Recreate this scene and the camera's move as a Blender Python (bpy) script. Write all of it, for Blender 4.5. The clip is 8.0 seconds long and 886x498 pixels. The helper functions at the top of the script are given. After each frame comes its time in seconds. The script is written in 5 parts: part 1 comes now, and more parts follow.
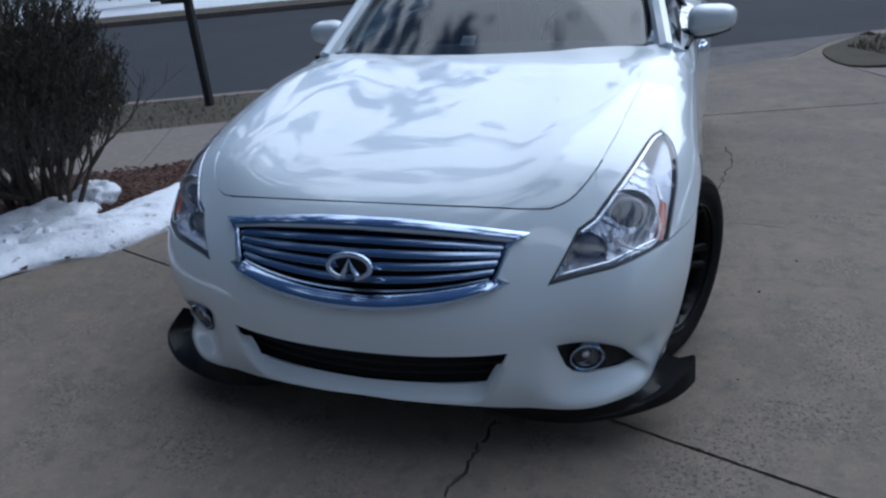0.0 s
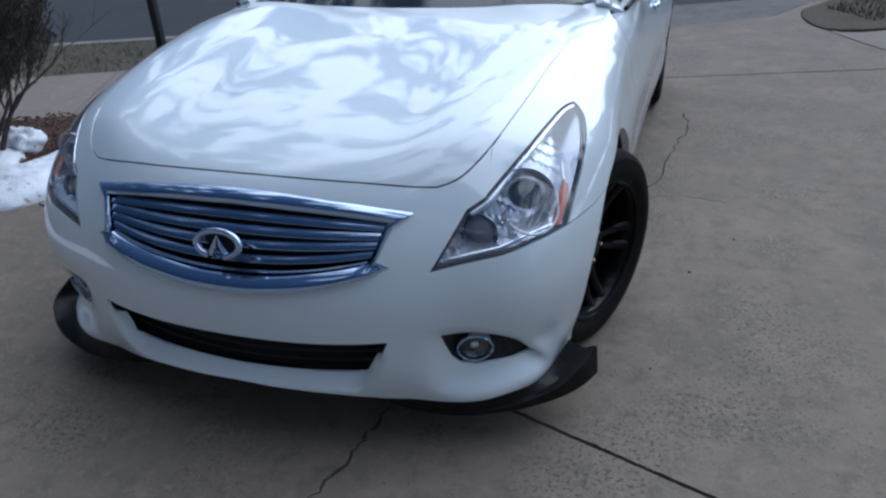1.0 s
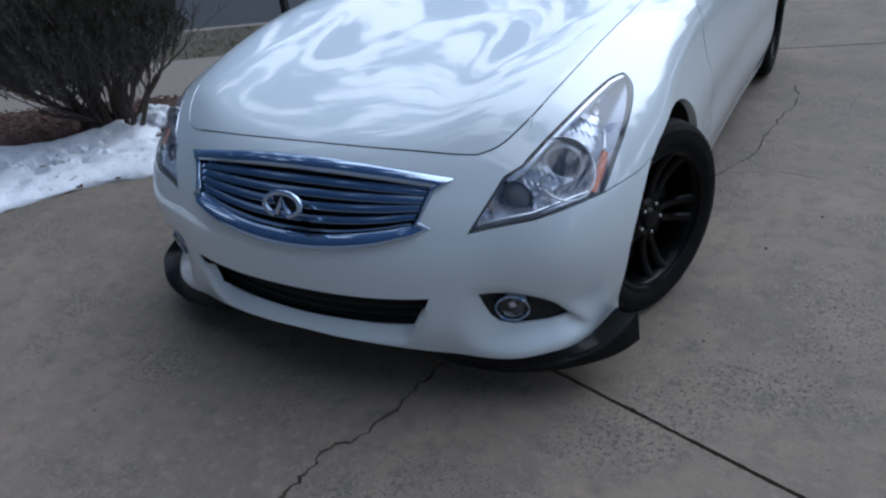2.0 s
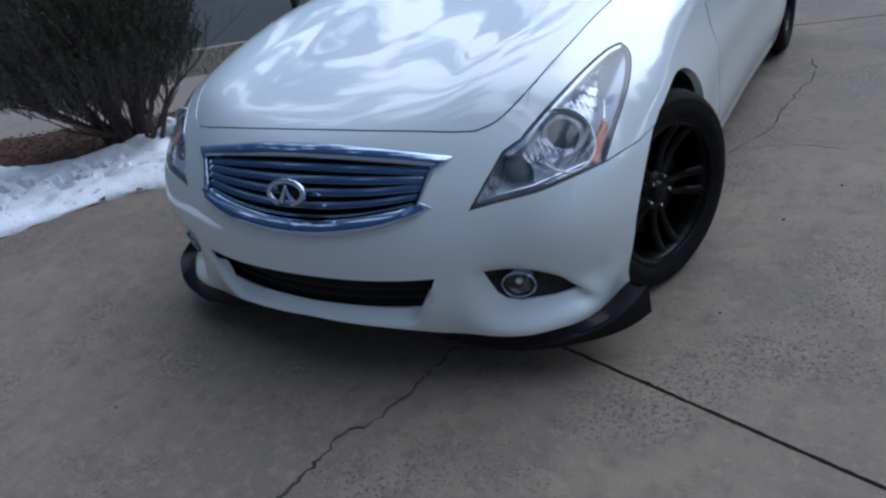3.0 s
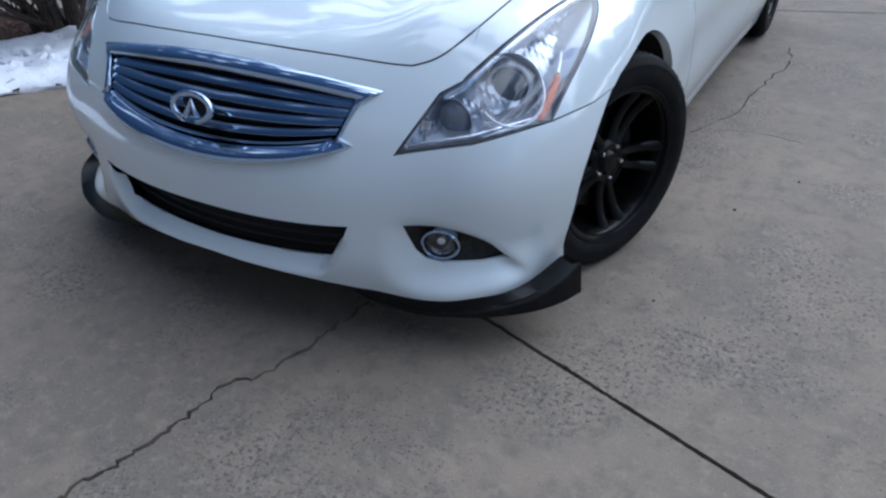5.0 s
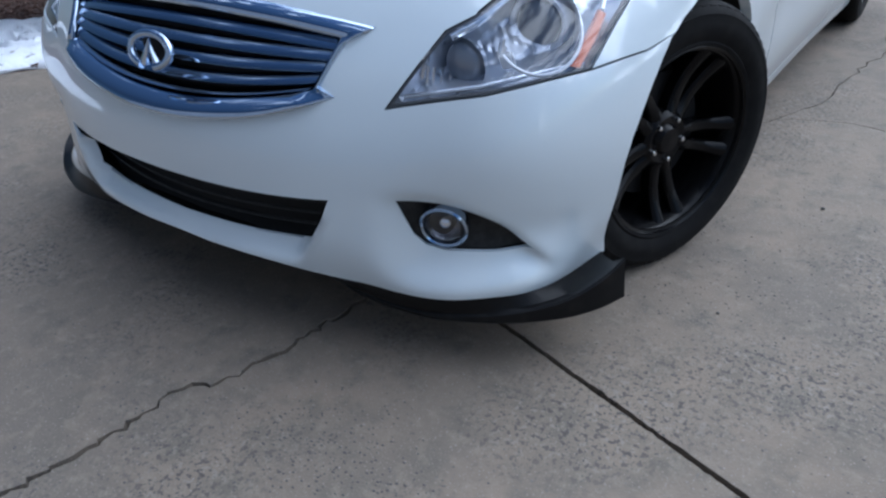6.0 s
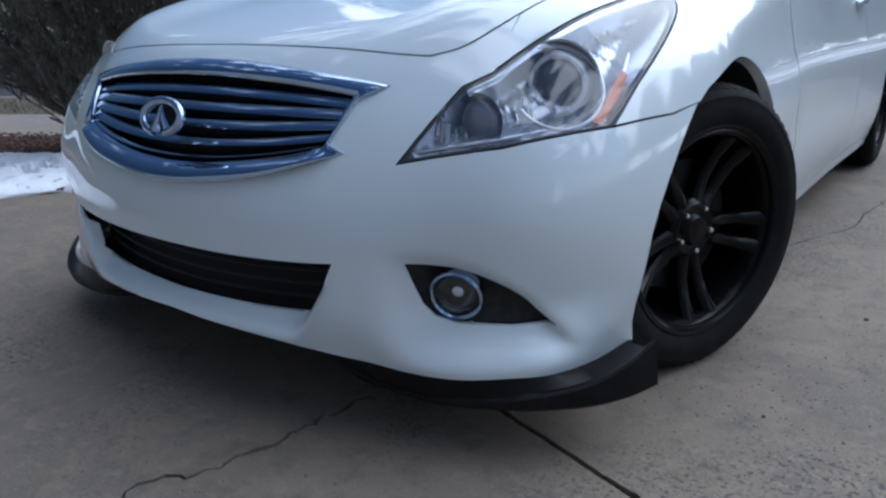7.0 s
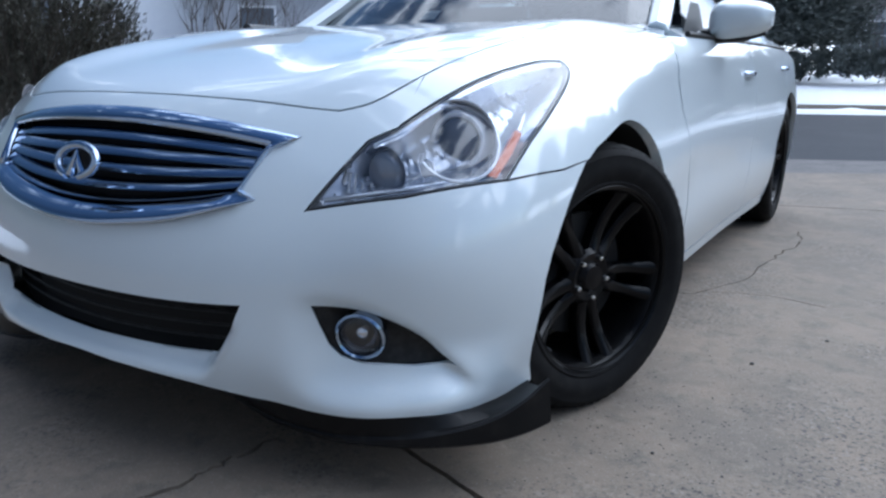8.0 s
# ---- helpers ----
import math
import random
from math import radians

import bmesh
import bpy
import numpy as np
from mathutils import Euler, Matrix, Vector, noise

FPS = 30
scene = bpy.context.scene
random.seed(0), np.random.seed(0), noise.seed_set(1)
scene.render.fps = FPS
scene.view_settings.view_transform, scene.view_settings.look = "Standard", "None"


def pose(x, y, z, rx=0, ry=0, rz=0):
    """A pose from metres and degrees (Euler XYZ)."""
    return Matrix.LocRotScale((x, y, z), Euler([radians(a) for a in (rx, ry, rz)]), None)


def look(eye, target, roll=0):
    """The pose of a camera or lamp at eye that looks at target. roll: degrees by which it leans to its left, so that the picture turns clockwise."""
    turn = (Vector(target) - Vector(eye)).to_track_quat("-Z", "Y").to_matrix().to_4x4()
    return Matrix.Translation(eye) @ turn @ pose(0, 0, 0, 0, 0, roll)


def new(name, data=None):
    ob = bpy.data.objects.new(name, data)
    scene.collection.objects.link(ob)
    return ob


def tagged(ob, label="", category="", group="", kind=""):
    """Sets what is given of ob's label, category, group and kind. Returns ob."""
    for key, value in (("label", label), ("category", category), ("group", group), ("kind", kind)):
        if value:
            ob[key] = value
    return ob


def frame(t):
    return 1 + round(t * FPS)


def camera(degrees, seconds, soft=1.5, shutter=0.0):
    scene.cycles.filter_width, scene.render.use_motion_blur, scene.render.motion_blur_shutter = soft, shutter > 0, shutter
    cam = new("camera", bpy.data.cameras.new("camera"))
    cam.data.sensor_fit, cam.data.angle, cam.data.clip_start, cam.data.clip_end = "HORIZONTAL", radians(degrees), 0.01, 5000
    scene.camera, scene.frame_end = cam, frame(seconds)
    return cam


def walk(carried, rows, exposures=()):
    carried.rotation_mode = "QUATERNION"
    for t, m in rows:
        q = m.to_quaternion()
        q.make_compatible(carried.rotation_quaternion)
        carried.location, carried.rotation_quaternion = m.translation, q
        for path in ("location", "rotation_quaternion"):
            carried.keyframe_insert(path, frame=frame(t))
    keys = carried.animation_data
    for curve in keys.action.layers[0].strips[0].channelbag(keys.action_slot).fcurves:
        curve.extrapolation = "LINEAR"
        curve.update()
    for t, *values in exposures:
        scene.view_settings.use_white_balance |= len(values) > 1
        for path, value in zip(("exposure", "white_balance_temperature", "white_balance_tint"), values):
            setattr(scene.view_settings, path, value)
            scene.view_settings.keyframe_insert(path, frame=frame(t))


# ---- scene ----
cam = camera(63.5, 8.0, soft=2.4, shutter=0.12)
PATH = [
    (0, (0.878, -1.57, 1.492), (0.252, 0.139, 0.662), -5.0),
    (0.5, (1.034, -1.441, 1.461), (0.408, 0.243, 0.583), -4.3),
    (1, (1.088, -1.305, 1.475), (0.507, 0.352, 0.518), -3.0),
    (1.5, (1.239, -1.334, 1.481), (0.453, 0.222, 0.5), -2.4),
    (2.8, (1.437, -1.326, 1.426), (0.437, 0.11, 0.459), -11.8),
    (3, (1.438, -1.332, 1.393), (0.448, 0.127, 0.449), -11.3),
    (3.5, (1.449, -1.313, 1.367), (0.539, 0.147, 0.346), -6.3),
    (4, (1.461, -1.261, 1.334), (0.629, 0.206, 0.259), -3.3),
    (4.2, (1.463, -1.248, 1.327), (0.63, 0.187, 0.21), -3.2),
    (5.3, (1.369, -1.03, 1.243), (0.499, 0.412, 0.164), -1.4),
    (5.5, (1.341, -0.949, 1.177), (0.417, 0.419, 0.049), -2.7),
    (6, (1.359, -0.825, 1.039), (0.363, 0.555, -0.011), -2.7),
    (6.5, (1.334, -0.78, 0.917), (0.248, 0.709, 0.14), -3.1),
    (7, (1.345, -0.803, 0.818), (0.209, 0.72, 0.192), -1.7),
    (7.5, (1.375, -0.826, 0.791), (0.218, 0.683, 0.171), 2.0),
    (8, (1.436, -0.834, 0.828), (0.43, 0.823, 0.336), 0.5),
]
walk(cam, [(t, look(eye, target, roll)) for t, eye, target, roll in PATH], [(0.0, -0.92, 5400, 8), (0.5, -1.63, 5350, 8), (1.0, -0.72, 5450, 8), (1.5, -0.75, 5480, 8), (3.0, -0.76, 5450, 8), (3.5, -0.47, 5450, 8), (4.0, -0.26, 5450, 8), (5.5, -0.24, 5450, 8), (6.0, -0.06, 5450, 8), (6.5, -0.04, 5430, 8), (7.0, -0.38, 5480, 8), (7.5, -0.25, 5430, 8), (8.0, 0.00, 5480, 8)])

# ---------------------------------------------------------------- world and light
SUN_EL, SUN_AZ = 44.0, 28.0
world = bpy.data.worlds.new("world")
scene.world = world
world.use_nodes = True
wt = world.node_tree
wt.nodes.clear()
w_out = wt.nodes.new("ShaderNodeOutputWorld")
w_bg = wt.nodes.new("ShaderNodeBackground")
w_sky = wt.nodes.new("ShaderNodeTexSky")
w_sky.sky_type = "NISHITA"
w_sky.sun_disc = False
w_sky.sun_elevation, w_sky.sun_rotation = radians(SUN_EL), radians(SUN_AZ)
w_sky.air_density, w_sky.dust_density, w_sky.ozone_density = 1.0, 0.6, 2.0
w_tc = wt.nodes.new("ShaderNodeTexCoord")
w_sep = wt.nodes.new("ShaderNodeSeparateXYZ")
w_max = wt.nodes.new("ShaderNodeMath")
w_max.operation, w_max.inputs[1].default_value = "MAXIMUM", 0.42
w_dx = wt.nodes.new("ShaderNodeMath")
w_dy = wt.nodes.new("ShaderNodeMath")
w_dx.operation = w_dy.operation = "DIVIDE"
w_comb = wt.nodes.new("ShaderNodeCombineXYZ")
w_n = wt.nodes.new("ShaderNodeTexNoise")
w_n.inputs["Scale"].default_value = 3.3
w_n.inputs["Detail"].default_value = 10.0
w_n.inputs["Roughness"].default_value = 0.6
w_n.inputs["Distortion"].default_value = 0.1
w_ramp = wt.nodes.new("ShaderNodeValToRGB")
w_ramp.color_ramp.elements[0].position = 0.645
w_ramp.color_ramp.elements[1].position = 0.715
w_mix = wt.nodes.new("ShaderNodeMixRGB")
w_mix.inputs["Color2"].default_value = (18.6, 18.9, 19.9, 1)
wt.links.new(w_tc.outputs["Generated"], w_sep.inputs[0])
wt.links.new(w_sep.outputs["Z"], w_max.inputs[0])
wt.links.new(w_sep.outputs["X"], w_dx.inputs[0])
wt.links.new(w_sep.outputs["Y"], w_dy.inputs[0])
wt.links.new(w_max.outputs[0], w_dx.inputs[1])
wt.links.new(w_max.outputs[0], w_dy.inputs[1])
wt.links.new(w_dx.outputs[0], w_comb.inputs["X"])
wt.links.new(w_dy.outputs[0], w_comb.inputs["Y"])
w_map = wt.nodes.new("ShaderNodeMapping")
w_map.inputs["Rotation"].default_value = (0, 0, radians(35))
w_map.inputs["Scale"].default_value = (1.15, 0.9, 1)
wt.links.new(w_comb.outputs[0], w_map.inputs["Vector"])
wt.links.new(w_map.outputs[0], w_n.inputs["Vector"])
w_add = wt.nodes.new("ShaderNodeMath")
w_add.operation = "MULTIPLY_ADD"
w_add.inputs[1].default_value = 0.30
wt.links.new(w_n.outputs["Fac"], w_add.inputs[2])
wt.links.new(w_add.outputs[0], w_ramp.inputs["Fac"])
wt.links.new(w_ramp.outputs["Color"], w_mix.inputs["Fac"])
wt.links.new(w_sky.outputs[0], w_mix.inputs["Color1"])
# thin cloud glows towards the veiled sun and over the street
w_dot = wt.nodes.new("ShaderNodeVectorMath")
w_dot.operation = "DOT_PRODUCT"
w_dot.inputs[1].default_value = (0.34, 0.66, 0.67)
w_gl = wt.nodes.new("ShaderNodeMapRange")
w_gl.inputs["From Min"].default_value, w_gl.inputs["From Max"].default_value = -0.2, 1.0
w_gl.inputs["To Min"].default_value, w_gl.inputs["To Max"].default_value = 0.32, 2.25
w_mul = wt.nodes.new("ShaderNodeVectorMath")
w_mul.operation = "SCALE"
wt.links.new(w_tc.outputs["Generated"], w_dot.inputs[0])
wt.links.new(w_dot.outputs["Value"], w_gl.inputs["Value"])
wt.links.new(w_dot.outputs["Value"], w_add.inputs[0])
wt.links.new(w_mix.outputs[0], w_mul.inputs[0])
wt.links.new(w_gl.outputs[0], w_mul.inputs["Scale"])
wt.links.new(w_mul.outputs[0], w_bg.inputs["Color"])
w_bg.inputs["Strength"].default_value = 0.09
wt.links.new(w_bg.outputs[0], w_out.inputs["Surface"])

sun_data = bpy.data.lights.new("sun", "SUN")
sun_data.energy, sun_data.angle, sun_data.color = 0.95, radians(48), (1.0, 0.97, 0.93)
sun = new("sun", sun_data)
az, el = radians(SUN_AZ), radians(SUN_EL)
sun.matrix_world = look((0, 0, 20), Vector((0, 0, 20)) - Vector((math.sin(az) * math.cos(el), math.cos(az) * math.cos(el), math.sin(el))))


# ---------------------------------------------------------------- materials
def mat(name, base, rough=0.5, metal=0.0, coat=0.0, coat_rough=0.03, ior=1.5, transmission=0.0, spec=0.5):
    m = bpy.data.materials.new(name)
    m.use_nodes = True
    b = m.node_tree.nodes["Principled BSDF"]
    b.inputs["Base Color"].default_value = (*base, 1)
    b.inputs["Roughness"].default_value = rough
    b.inputs["Metallic"].default_value = metal
    b.inputs["Coat Weight"].default_value = coat
    b.inputs["Coat Roughness"].default_value = coat_rough
    b.inputs["IOR"].default_value = ior
    b.inputs["Transmission Weight"].default_value = transmission
    b.inputs["Specular IOR Level"].default_value = spec
    return m


def vary(m, layers, bumps=(), rough=None):
    """layers: (scale, detail, low, high, colour) mixes colour in where noise lies above low..high; bumps: (scale, detail, strength, metres)."""
    nt = m.node_tree
    b = nt.nodes["Principled BSDF"]
    tc = nt.nodes.new("ShaderNodeTexCoord")
    geo = nt.nodes.new("ShaderNodeNewGeometry")
    last = None
    for scale, detail, low, high, colour in layers:
        n = nt.nodes.new("ShaderNodeTexNoise")
        n.inputs["Scale"].default_value = scale
        n.inputs["Detail"].default_value = detail
        n.inputs["Roughness"].default_value = 0.6
        nt.links.new(geo.outputs["Position"], n.inputs["Vector"])
        r = nt.nodes.new("ShaderNodeMapRange")
        r.inputs["From Min"].default_value, r.inputs["From Max"].default_value = low, high
        nt.links.new(n.outputs["Fac"], r.inputs["Value"])
        mx = nt.nodes.new("ShaderNodeMixRGB")
        if last is None:
            mx.inputs["Color1"].default_value = b.inputs["Base Color"].default_value
        else:
            nt.links.new(last, mx.inputs["Color1"])
        mx.inputs["Color2"].default_value = (*colour, 1)
        nt.links.new(r.outputs[0], mx.inputs["Fac"])
        last = mx.outputs[0]
    if last is not None:
        nt.links.new(last, b.inputs["Base Color"])
    normal = None
    for scale, detail, strength, metres in bumps:
        n = nt.nodes.new("ShaderNodeTexNoise")
        n.inputs["Scale"].default_value = scale
        n.inputs["Detail"].default_value = detail
        nt.links.new(geo.outputs["Position"], n.inputs["Vector"])
        bp = nt.nodes.new("ShaderNodeBump")
        bp.inputs["Strength"].default_value = strength
        bp.inputs["Distance"].default_value = metres
        nt.links.new(n.outputs["Fac"], bp.inputs["Height"])
        if normal is not None:
            nt.links.new(normal, bp.inputs["Normal"])
        normal = bp.outputs["Normal"]
    if normal is not None:
        nt.links.new(normal, b.inputs["Normal"])
    if rough:
        n = nt.nodes.new("ShaderNodeTexNoise")
        n.inputs["Scale"].default_value = rough[0]
        nt.links.new(geo.outputs["Position"], n.inputs["Vector"])
        r = nt.nodes.new("ShaderNodeMapRange")
        r.inputs["To Min"].default_value, r.inputs["To Max"].default_value = rough[1], rough[2]
        nt.links.new(n.outputs["Fac"], r.inputs["Value"])
        nt.links.new(r.outputs[0], b.inputs["Roughness"])
    return m


M_PAINT = mat("white_pearl_paint", (0.66, 0.73, 0.77), 0.36, 0.0, 1.0, 0.02, 1.6)
M_PAINT.node_tree.nodes["Principled BSDF"].inputs["Coat IOR"].default_value = 1.75
# neutral metal in truth; the blue of reflected sky is put into both base colours
M_CHROME_SKY = mat("chrome", (0.52, 0.61, 0.75), 0.07, 1.0)
M_CHROME_D_SKY = mat("dark_chrome_sky_tint", (0.37, 0.45, 0.57), 0.14, 1.0)
M_BLACK = vary(mat("black_plastic", (0.012, 0.0125, 0.013), 0.5, spec=0.3), [(60, 4, 0.4, 0.7, (0.03, 0.03, 0.031))])
M_INNER = mat("inner_black", (0.008, 0.008, 0.009), 0.8)
M_LIP = vary(mat("splitter_black", (0.006, 0.006, 0.0065), 0.38, spec=0.17), [(30, 4, 0.5, 0.75, (0.014, 0.013, 0.012))])
M_RUBBER = vary(mat("tyre_rubber", (0.0065, 0.0065, 0.007), 0.75, spec=0.12), [(25, 5, 0.45, 0.7, (0.013, 0.0125, 0.012))])
M_RIM = mat("gloss_black_rim", (0.004, 0.004, 0.0045), 0.22, spec=0.15)
M_REFLECT = mat("lamp_reflector", (0.80, 0.83, 0.88), 0.24, 1.0)
M_LAMPGREY = mat("lamp_bezel_grey", (0.35, 0.36, 0.38), 0.3, 0.6)
M_AMBER = mat("amber_reflector", (0.55, 0.13, 0.04), 0.2, 0, 0.5)
M_CONC = vary(mat("concrete", (0.188, 0.153, 0.117), 0.85), [(0.9, 3, .38, .72, (.137, .116, .094)), (3.2, 6, .45, .75, (.232, .183, .137)), (11, 6, .50, .70, (.13, .112, .088)), (26, 6, .54, .74, (.226, .191, .148)), (70, 4, .62, .72, (.12, .108, .10)), (210, 2, .62, .70, (.31, .275, .245))], [(160, 3, .35, .003), (28, 5, .25, .004)], (6, .75, .95))


def speckle(m, patch, dark, light):
    """Worn patches where dark and pale grains of the aggregate show."""
    nt = m.node_tree
    b = nt.nodes["Principled BSDF"]
    geo = nt.nodes.new("ShaderNodeNewGeometry")

    def field(scale, detail, low, high, shift):
        mp = nt.nodes.new("ShaderNodeMapping")
        mp.inputs["Location"].default_value = (shift, shift * .7, 0)
        n = nt.nodes.new("ShaderNodeTexNoise")
        n.inputs["Scale"].default_value, n.inputs["Detail"].default_value = scale, detail
        r = nt.nodes.new("ShaderNodeMapRange")
        r.inputs["From Min"].default_value, r.inputs["From Max"].default_value = low, high
        nt.links.new(geo.outputs["Position"], mp.inputs["Vector"])
        nt.links.new(mp.outputs[0], n.inputs["Vector"])
        nt.links.new(n.outputs["Fac"], r.inputs["Value"])
        return r.outputs[0]

    def times(a, c):
        k = nt.nodes.new("ShaderNodeMath")
        k.operation = "MULTIPLY"
        nt.links.new(a, k.inputs[0])
        nt.links.new(c, k.inputs[1])
        return k.outputs[0]

    worn = field(patch, 5, .46, .62, 5.3)
    last = b.inputs["Base Color"].links[0].from_socket
    for fac, colour in ((times(field(75, 2, .55, .62, 1.1), worn), dark), (times(field(52, 3, .57, .65, 9.2), worn), light), (times(field(130, 2, .60, .66, 3.7), worn), dark)):
        mx = nt.nodes.new("ShaderNodeMixRGB")
        mx.inputs["Color2"].default_value = (*colour, 1)
        nt.links.new(fac, mx.inputs["Fac"])
        nt.links.new(last, mx.inputs["Color1"])
        last = mx.outputs[0]
    nt.links.new(last, b.inputs["Base Color"])
    return m


speckle(M_CONC, 2.3, (.078, .069, .060), (.225, .194, .160))
M_APRON = vary(mat("apron_concrete", (0.135, 0.125, 0.120), 0.9), [(4, 6, .4, .7, (.09, .084, .082)), (60, 4, .55, .7, (.20, .188, .18))], [(60, 4, .5, .006)])
M_JOINT = vary(mat("joint_dirt", (0.014, 0.013, 0.012), 0.95), [(40, 4, .45, .7, (.035, .03, .026))])
M_WALK = vary(mat("sidewalk_concrete", (0.205, 0.172, 0.145), 0.85), [(1.5, 4, .4, .7, (.17, .145, .125)), (14, 6, .5, .75, (.25, .215, .185)), (120, 3, .6, .7, (.2, .18, .17))], [(150, 3, .3, .003)])
M_ASPH = vary(mat("asphalt", (0.040, 0.043, 0.050), 0.85, spec=0.2), [(.5, 4, .4, .7, (.050, .053, .060)), (30, 4, .5, .7, (.030, .033, .039))], [(120, 3, .3, .004)])
M_SNOW = vary(mat("snow", (0.84, 0.87, 0.92), 0.55), [(6, 6, .56, .76, (.62, .66, .72)), (24, 6, .61, .70, (.30, .28, .27))], [(45, 6, .5, .012), (180, 3, .3, .004)])
M_GRASS = vary(mat("winter_grass", (0.112, 0.098, 0.068), 0.95), [(2.5, 5, .4, .7, (.08, .073, .05)), (40, 5, .45, .7, (.17, .145, .105)), (160, 3, .5, .7, (.055, .048, .033))], [(140, 4, .9, .02)])
M_STRAW = vary(mat("dry_grass", (0.125, 0.107, 0.068), 0.9), [(6, 4, .4, .7, (.08, .073, .042)), (60, 3, .45, .7, (.17, .142, .095))])
M_MULCH = vary(mat("mulch", (0.085, 0.048, 0.036), 0.95), [(25, 5, .45, .7, (.05, .032, .026)), (90, 4, .5, .7, (.14, .075, .052))], [(90, 5, .9, .015)])
M_CHIP = vary(mat("bark_chip", (0.12, 0.062, 0.045), 0.9), [(60, 3, .4, .7, (.07, .042, .034)), (9, 3, .5, .7, (.17, .10, .075))])
M_PEBBLE = vary(mat("pebble", (0.05, 0.047, 0.045), 0.7), [(300, 3, .4, .7, (.09, .085, .08))])
M_TWIG = vary(mat("twig_bark", (0.055, 0.042, 0.033), 0.9), [(40, 5, .45, .7, (.095, .075, .06))])
M_LEAF = vary(mat("evergreen_leaf", (0.042, 0.041, 0.028), 0.55), [(9, 4, .4, .7, (.062, .054, .036)), (60, 3, .5, .7, (.022, .024, .015))])
M_POST = vary(mat("post_black", (0.016, 0.018, 0.020), 0.5), [(30, 4, .4, .7, (.03, .032, .034))])
M_HOUSE = vary(mat("white_siding", (0.86, 0.87, 0.89), 0.65), [(3, 4, .4, .7, (.82, .83, .86))])
M_HOUSE2 = vary(mat("grey_siding", (0.42, 0.43, 0.46), 0.7), [(3, 4, .4, .7, (.37, .38, .41))])
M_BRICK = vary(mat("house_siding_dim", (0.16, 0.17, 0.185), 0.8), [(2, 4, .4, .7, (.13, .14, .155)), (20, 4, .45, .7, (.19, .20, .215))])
M_ROOF = vary(mat("roof_shingle", (0.07, 0.072, 0.08), 0.9), [(4, 5, .4, .7, (.11, .11, .12))])
M_TRIM = mat("white_trim", (0.75, 0.76, 0.78), 0.5)
M_PANE = mat("dark_pane", (0.14, 0.16, 0.19), 0.12)
M_BROWN = vary(mat("brown_door", (0.09, 0.07, 0.065), 0.6), [(5, 3, .4, .7, (.12, .09, .08))])
M_DARK = vary(mat("conifer_leaf", (0.075, 0.088, 0.082), 0.8), [(1.5, 4, .4, .7, (.105, .118, .108))])
M_LAMPIN = mat("lamp_inner", (0.50, 0.53, 0.59), 0.25, 0.7)
M_LAMPRING = mat("lamp_ring_silver", (0.74, 0.76, 0.80), 0.35, 0.25)
M_LAMPDARK = mat("lamp_dark", (0.12, 0.12, 0.13), 0.12, 0.9)
M_LENSDARK = mat("projector_glass", (0.10, 0.11, 0.13), 0.25, 0.1, 0.5, 0.05)
M_HIGH = mat("high_beam_lens", (0.26, 0.28, 0.32), 0.2, 0.5, 1.0, 0.03)
M_SEAL = mat("lamp_seal_rubber", (0.055, 0.058, 0.065), 0.55)
M_TAIL = mat("tail_red", (0.35, 0.02, 0.02), 0.15, 0.0, 1.0)
M_NUT = mat("nut_steel", (0.6, 0.6, 0.6), 0.25, 1.0)
M_DISC = mat("brake_steel", (0.016, 0.016, 0.017), 0.5, 0.6)
M_CABIN = vary(mat("cabin_black", (0.022, 0.023, 0.026), 0.7), [(30, 4, .4, .7, (.035, .036, .04))])
M_STICK = mat("sticker_pale", (0.55, 0.58, 0.58), 0.6)


def clear(name, tint, rough, ior=1.5):
    """Thin clear sheet: sees through, with a gloss that grows at grazing sight."""
    m = bpy.data.materials.new(name)
    m.use_nodes = True
    nt = m.node_tree
    nt.nodes.remove(nt.nodes["Principled BSDF"])
    tr = nt.nodes.new("ShaderNodeBsdfTransparent")
    tr.inputs["Color"].default_value = (*tint, 1)
    gl = nt.nodes.new("ShaderNodeBsdfGlossy")
    gl.inputs["Roughness"].default_value = rough
    lw = nt.nodes.new("ShaderNodeLayerWeight")
    lw.inputs["Blend"].default_value = 0.5
    pw = nt.nodes.new("ShaderNodeMath")
    pw.operation, pw.inputs[1].default_value = "POWER", 4.5
    fr = nt.nodes.new("ShaderNodeMath")
    f0 = ((ior - 1) / (ior + 1)) ** 2 * 1.8
    fr.operation = "MULTIPLY_ADD"
    fr.inputs[1].default_value, fr.inputs[2].default_value = 1 - f0, f0
    mx = nt.nodes.new("ShaderNodeMixShader")
    nt.links.new(lw.outputs["Facing"], pw.inputs[0])
    nt.links.new(pw.outputs[0], fr.inputs[0])
    nt.links.new(fr.outputs[0], mx.inputs["Fac"])
    nt.links.new(tr.outputs[0], mx.inputs[1])
    nt.links.new(gl.outputs[0], mx.inputs[2])
    nt.links.new(mx.outputs[0], nt.nodes["Material Output"].inputs["Surface"])
    return m


M_CLEAR = clear("clear_polycarbonate", (.97, .98, 1), .03, 1.55)
M_CLEARG = clear("tinted_glass", (.34, .39, .42), .07, 1.62)


# ---------------------------------------------------------------- mesh helpers
def smooth(me, on=True):
    me.polygons.foreach_set("use_smooth", [on] * len(me.polygons))


